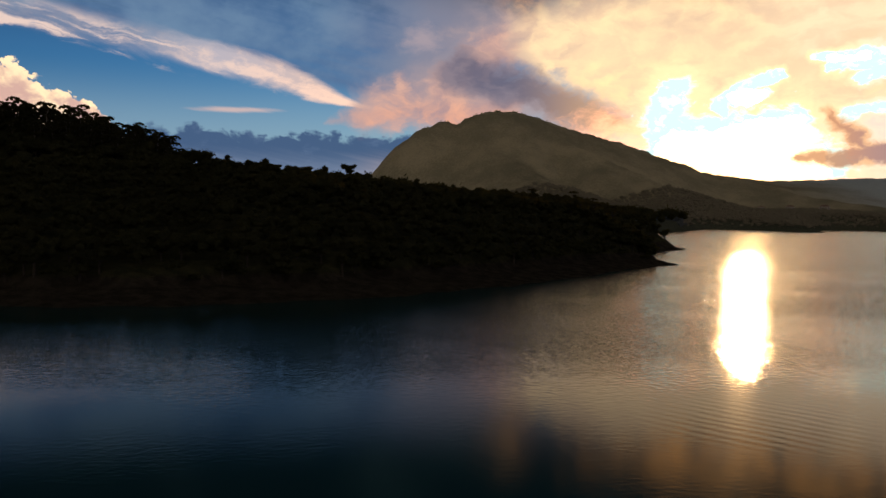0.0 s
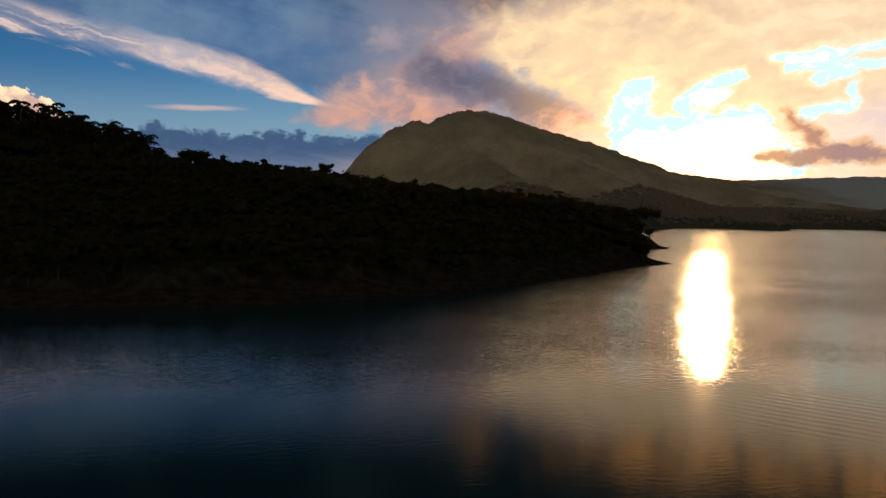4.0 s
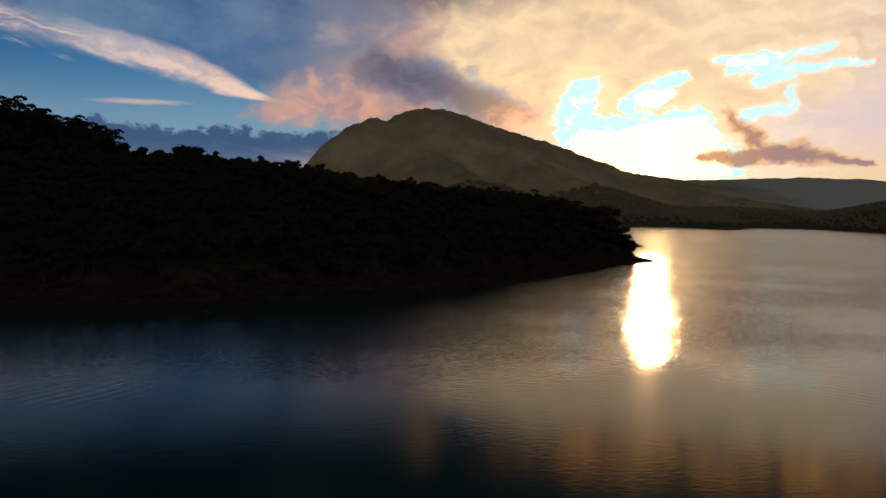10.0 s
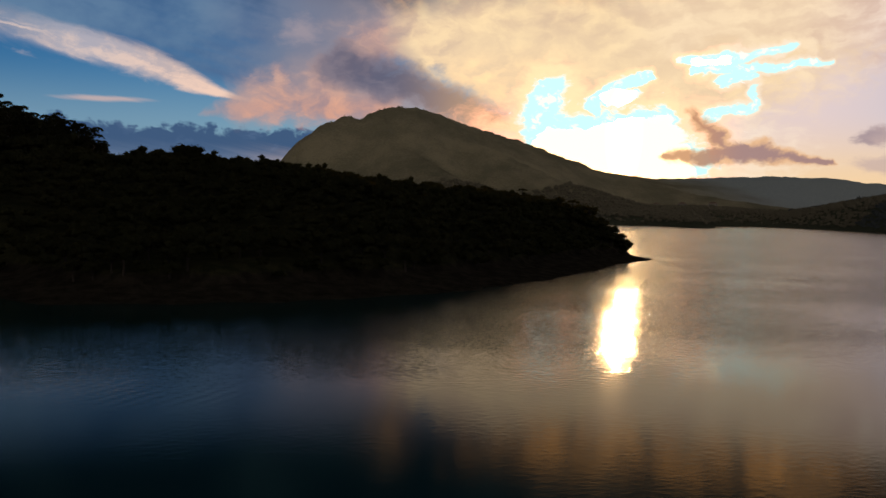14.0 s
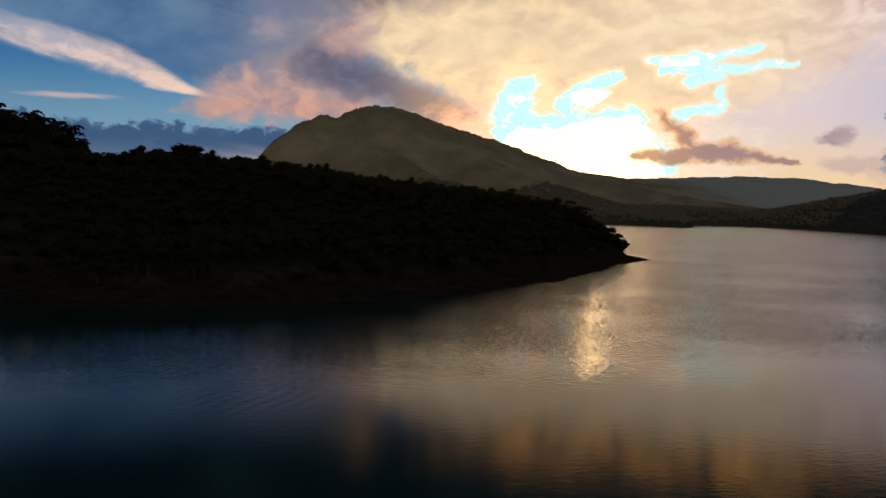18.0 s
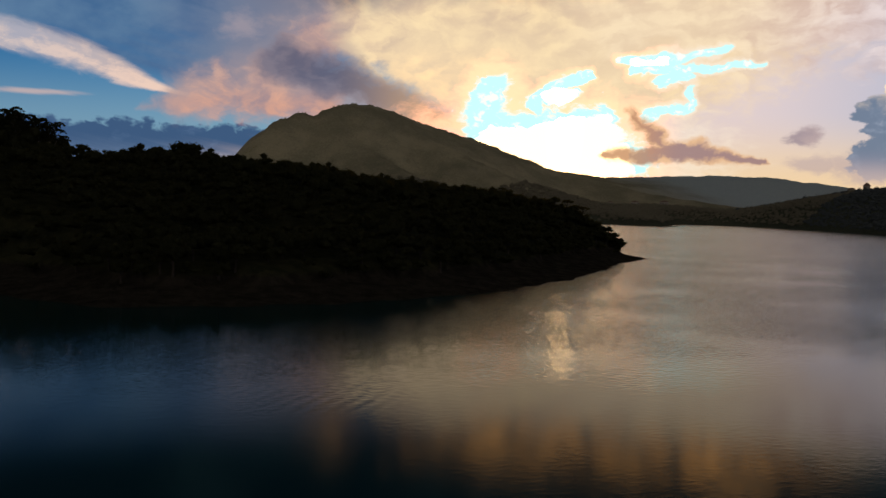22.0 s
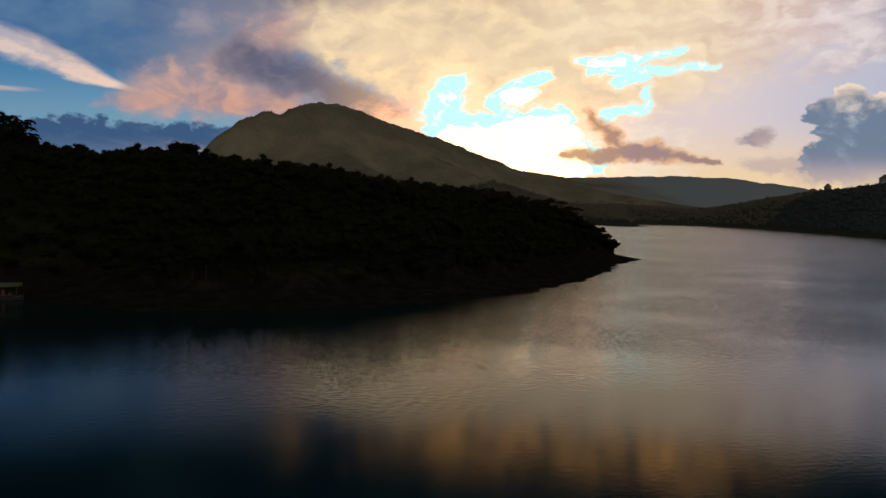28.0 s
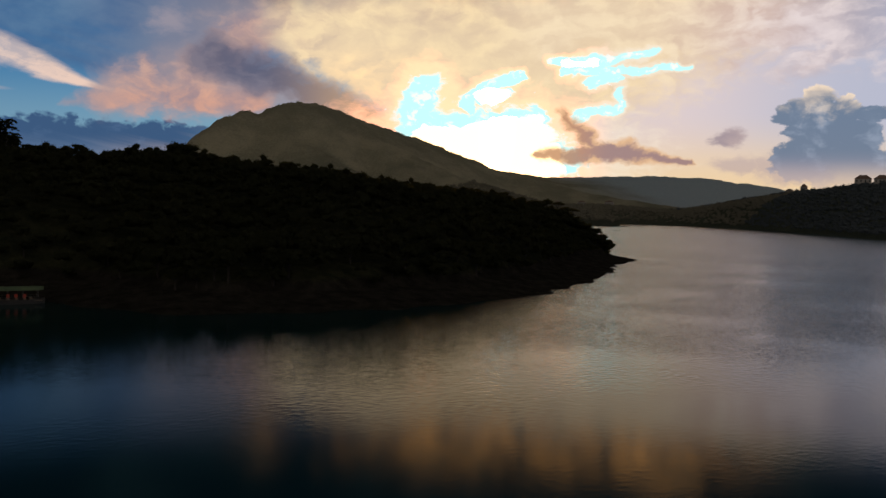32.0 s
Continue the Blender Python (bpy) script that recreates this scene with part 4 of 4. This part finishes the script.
def tour_boat(m):
    """A flat tour boat with a canvas canopy, 11 m long, its length along x."""
    boat = thing("tour_boat", m, "tour boat with pale green canopy moored at the dark bank", "boat")
    rows = []
    for k in range(13):
        u = k / 12 * 2 - 1
        w = 1.45 * (1 - abs(u) ** 5 * 0.75)
        rows.append((u * 5.5, w, 0.16 * abs(u) ** 3))
    verts, faces = [], []
    for x, w, up in rows:
        verts += [(x, -w, 0.75 + up), (x, -w * 0.86, -0.35 + up * 2), (x, w * 0.86, -0.35 + up * 2), (x, w, 0.75 + up)]
    for k in range(12):
        for i in range(3):
            a = k * 4 + i
            faces.append((a, a + 1, a + 5, a + 4))
    faces += [(0, 1, 2, 3), (51, 50, 49, 48)]
    part("hull", mesh_bm(verts, faces), hull_mat, boat, "dark painted hull")
    part("deck", box((-5.0, -1.25, 0.52), (5.0, 1.25, 0.60)), deck_mat, boat)
    verts, faces = [], []
    n = 9
    for k in range(15):
        u = k / 14 * 2 - 1
        w = 1.6 * (1 - max(0.0, abs(u) - 0.82) / 0.18 * 0.8)
        for i in range(n):
            v = i / (n - 1) * 2 - 1
            verts.append((u * 5.3, v * w, 2.28 + 0.55 * (1 - v * v) - 0.25 * max(0.0, abs(u) - 0.8) + 0.02 * math.cos(k * 3.14)))
    for k in range(14):
        for i in range(n - 1):
            a = k * n + i
            faces.append((a, a + 1, a + n + 1, a + n))
    bm = mesh_bm(verts, faces)
    bmesh.ops.solidify(bm, geom=bm.faces[:], thickness=0.04)
    part("canopy", bm, canopy_mat, boat, "pale green canvas canopy")
    for x in (-4.4, -2.2, 0.0, 2.2, 4.4):
        for y in (-1.3, 1.3):
            tv, tf = tube([((x, y, 0.55), 0.03), ((x, y, 2.42), 0.03)], 6)
            part("post", mesh_bm(tv, tf), steel_mat, boat)
    for y in (-1.34, 1.34):
        tv, tf = tube([((-4.6, y, 1.25), 0.025), ((0, y, 1.25), 0.025), ((4.6, y, 1.25), 0.025)], 6)
        part("rail", mesh_bm(tv, tf), steel_mat, boat)
    for x in (-3.6, -2.4, -1.2, 0.0, 1.2, 2.4, 3.4):
        bench = part("bench", box((x - 0.22, -1.05, 0.60), (x + 0.22, 1.05, 1.02), 0.03), deck_mat, boat)
        if x in (-2.4, 0.0, 1.2, 2.4):
            part("life_jacket", box((x - 0.26, -1.18, 1.04), (x + 0.26, -0.72, 1.66), 0.10), red_mat, bench, "bright red life jacket")
    return boat


# scrub and small trees on the mountain and the far ridge
scrub_models = [foliage([((0, 0, 0.9), 2.2, 0.62), ((1.4, 0.6, 1.0), 1.5, 0.6)], 10, 0.7, rng) for _ in range(5)]
ridge = []
for width, crest in CRESTS[6:10] + CRESTS[12:13]:
    for (ax, ay, ah), (bx, by, bh) in zip(crest, crest[1:]):
        for k in range(int(math.hypot(bx - ax, by - ay) / 4.5)):
            u = float(rng.uniform(0, 1))
            ridge.append((ax + (bx - ax) * u + rng.normal(0, 5), ay + (by - ay) * u + rng.normal(0, 5)))
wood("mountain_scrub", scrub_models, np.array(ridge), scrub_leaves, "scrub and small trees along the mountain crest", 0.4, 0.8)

tour_boat(pose(-78.4, 171.0, 0.0, 0, 0, 4))

wall_mat = two_tone("limewash", (0.24, 0.23, 0.22), (0.36, 0.35, 0.33), 0.6, 0.9)
roof_mat = two_tone("roof_tiles", (0.10, 0.07, 0.06), (0.19, 0.13, 0.10), 1.2, 0.8)
glass_mat = two_tone("window_glass", (0.03, 0.035, 0.04), (0.06, 0.065, 0.07), 1.0, 0.1)


def hip_house(m, wide, deep, tall, roof_h, label, windows=4):
    """A house with a hipped roof, windows along its front at -y."""
    house = thing("house", m, label, "house", "houses on the far hills")
    wall = part("wall", box((-wide / 2, -deep / 2, -2.0), (wide / 2, deep / 2, tall)), wall_mat, house)
    e, r = 0.7, max(wide / 2 - deep / 2, wide * 0.12)
    x, y = wide / 2 + e, deep / 2 + e
    verts = [(-x, -y, tall), (x, -y, tall), (x, y, tall), (-x, y, tall), (-r, 0, tall + roof_h), (r, 0, tall + roof_h)]
    part("roof", mesh_bm(verts, [(0, 1, 5, 4), (1, 2, 5), (2, 3, 4, 5), (3, 0, 4), (3, 2, 1, 0)]), roof_mat, house, "dark hipped tile roof")
    for k in range(windows):
        cx = (k + 0.5) / windows * wide - wide / 2
        pane = part("window", box((cx - 0.7, -deep / 2 - 0.06, tall * 0.35), (cx + 0.7, -deep / 2 + 0.04, tall * 0.78)), glass_mat, wall)
        part("sill", box((cx - 0.85, -deep / 2 - 0.2, tall * 0.35 - 0.18), (cx + 0.85, -deep / 2 + 0.02, tall * 0.35 - 0.03)), wall_mat, pane)
    return house


def face_lake(x, y, dz=0.0):
    return pose(x, y, stand(x, y, dz), 0, 0, math.degrees(math.atan2(x + 40, -(y - 0))) + 180 - 180)


for x, y, w, d, t, r, label in ((770, 689, 17, 10, 5.0, 4.6, "pale hilltop house with a broad dark hipped roof"),
                                (757, 655, 15, 10, 5.0, 4.4, "pale hilltop house beside the larger hipped house"),
                                (806, 803, 8, 8, 4.2, 4.0, "small pale house on the crest among trees"),
                                (800, 820, 9, 6, 3.4, 2.2, "low pale house on the wooded crest"),
                                (640, 1050, 11, 7, 4.0, 2.4, "small pale house in the hazy valley"),
                                (700, 1065, 13, 8, 4.5, 2.6, "pale house among the valley trees"),
                                (590, 1035, 9, 7, 3.8, 2.2, "small pale house on the far lake shore")):
    hip_house(pose(x, y, stand(x, y, 1.2 if y < 900 else 1.6), 0, 0, -math.degrees(math.atan2(x + 35, y))), w, d, t, r, label)


def mud_islet(x, y, lx, ly, h, seed):
    r = np.random.default_rng(seed)
    verts, faces, n = [(0, 0, h)], [], 22
    for ring, (f, z) in enumerate(((0.5, h * 0.8), (0.85, h * 0.3), (1.1, -0.4))):
        for k in range(n):
            a = 6.2832 * k / n
            w = f * (1 + r.uniform(-0.14, 0.14))
            verts.append((lx * w * math.cos(a), ly * w * math.sin(a), z * r.uniform(0.8, 1.15)))
    for k in range(n):
        faces.append((0, 1 + k, 1 + (k + 1) % n))
        for ring in range(2):
            a, b = 1 + ring * n + k, 1 + ring * n + (k + 1) % n
            faces.append((a, a + n, b + n, b))
    ob = new("mud_islet", bpy.data.meshes.new("mud_islet"))
    bm = mesh_bm(verts, faces)
    bm.to_mesh(ob.data)
    bm.free()
    ob.data.materials.append(ground_mat)
    ob.location = (x, y, 0)
    return tagged(ob, "low bare mud islet just above the water", "islet")


mud_islet(390, 632, 5.0, 2.0, 0.45, 4)
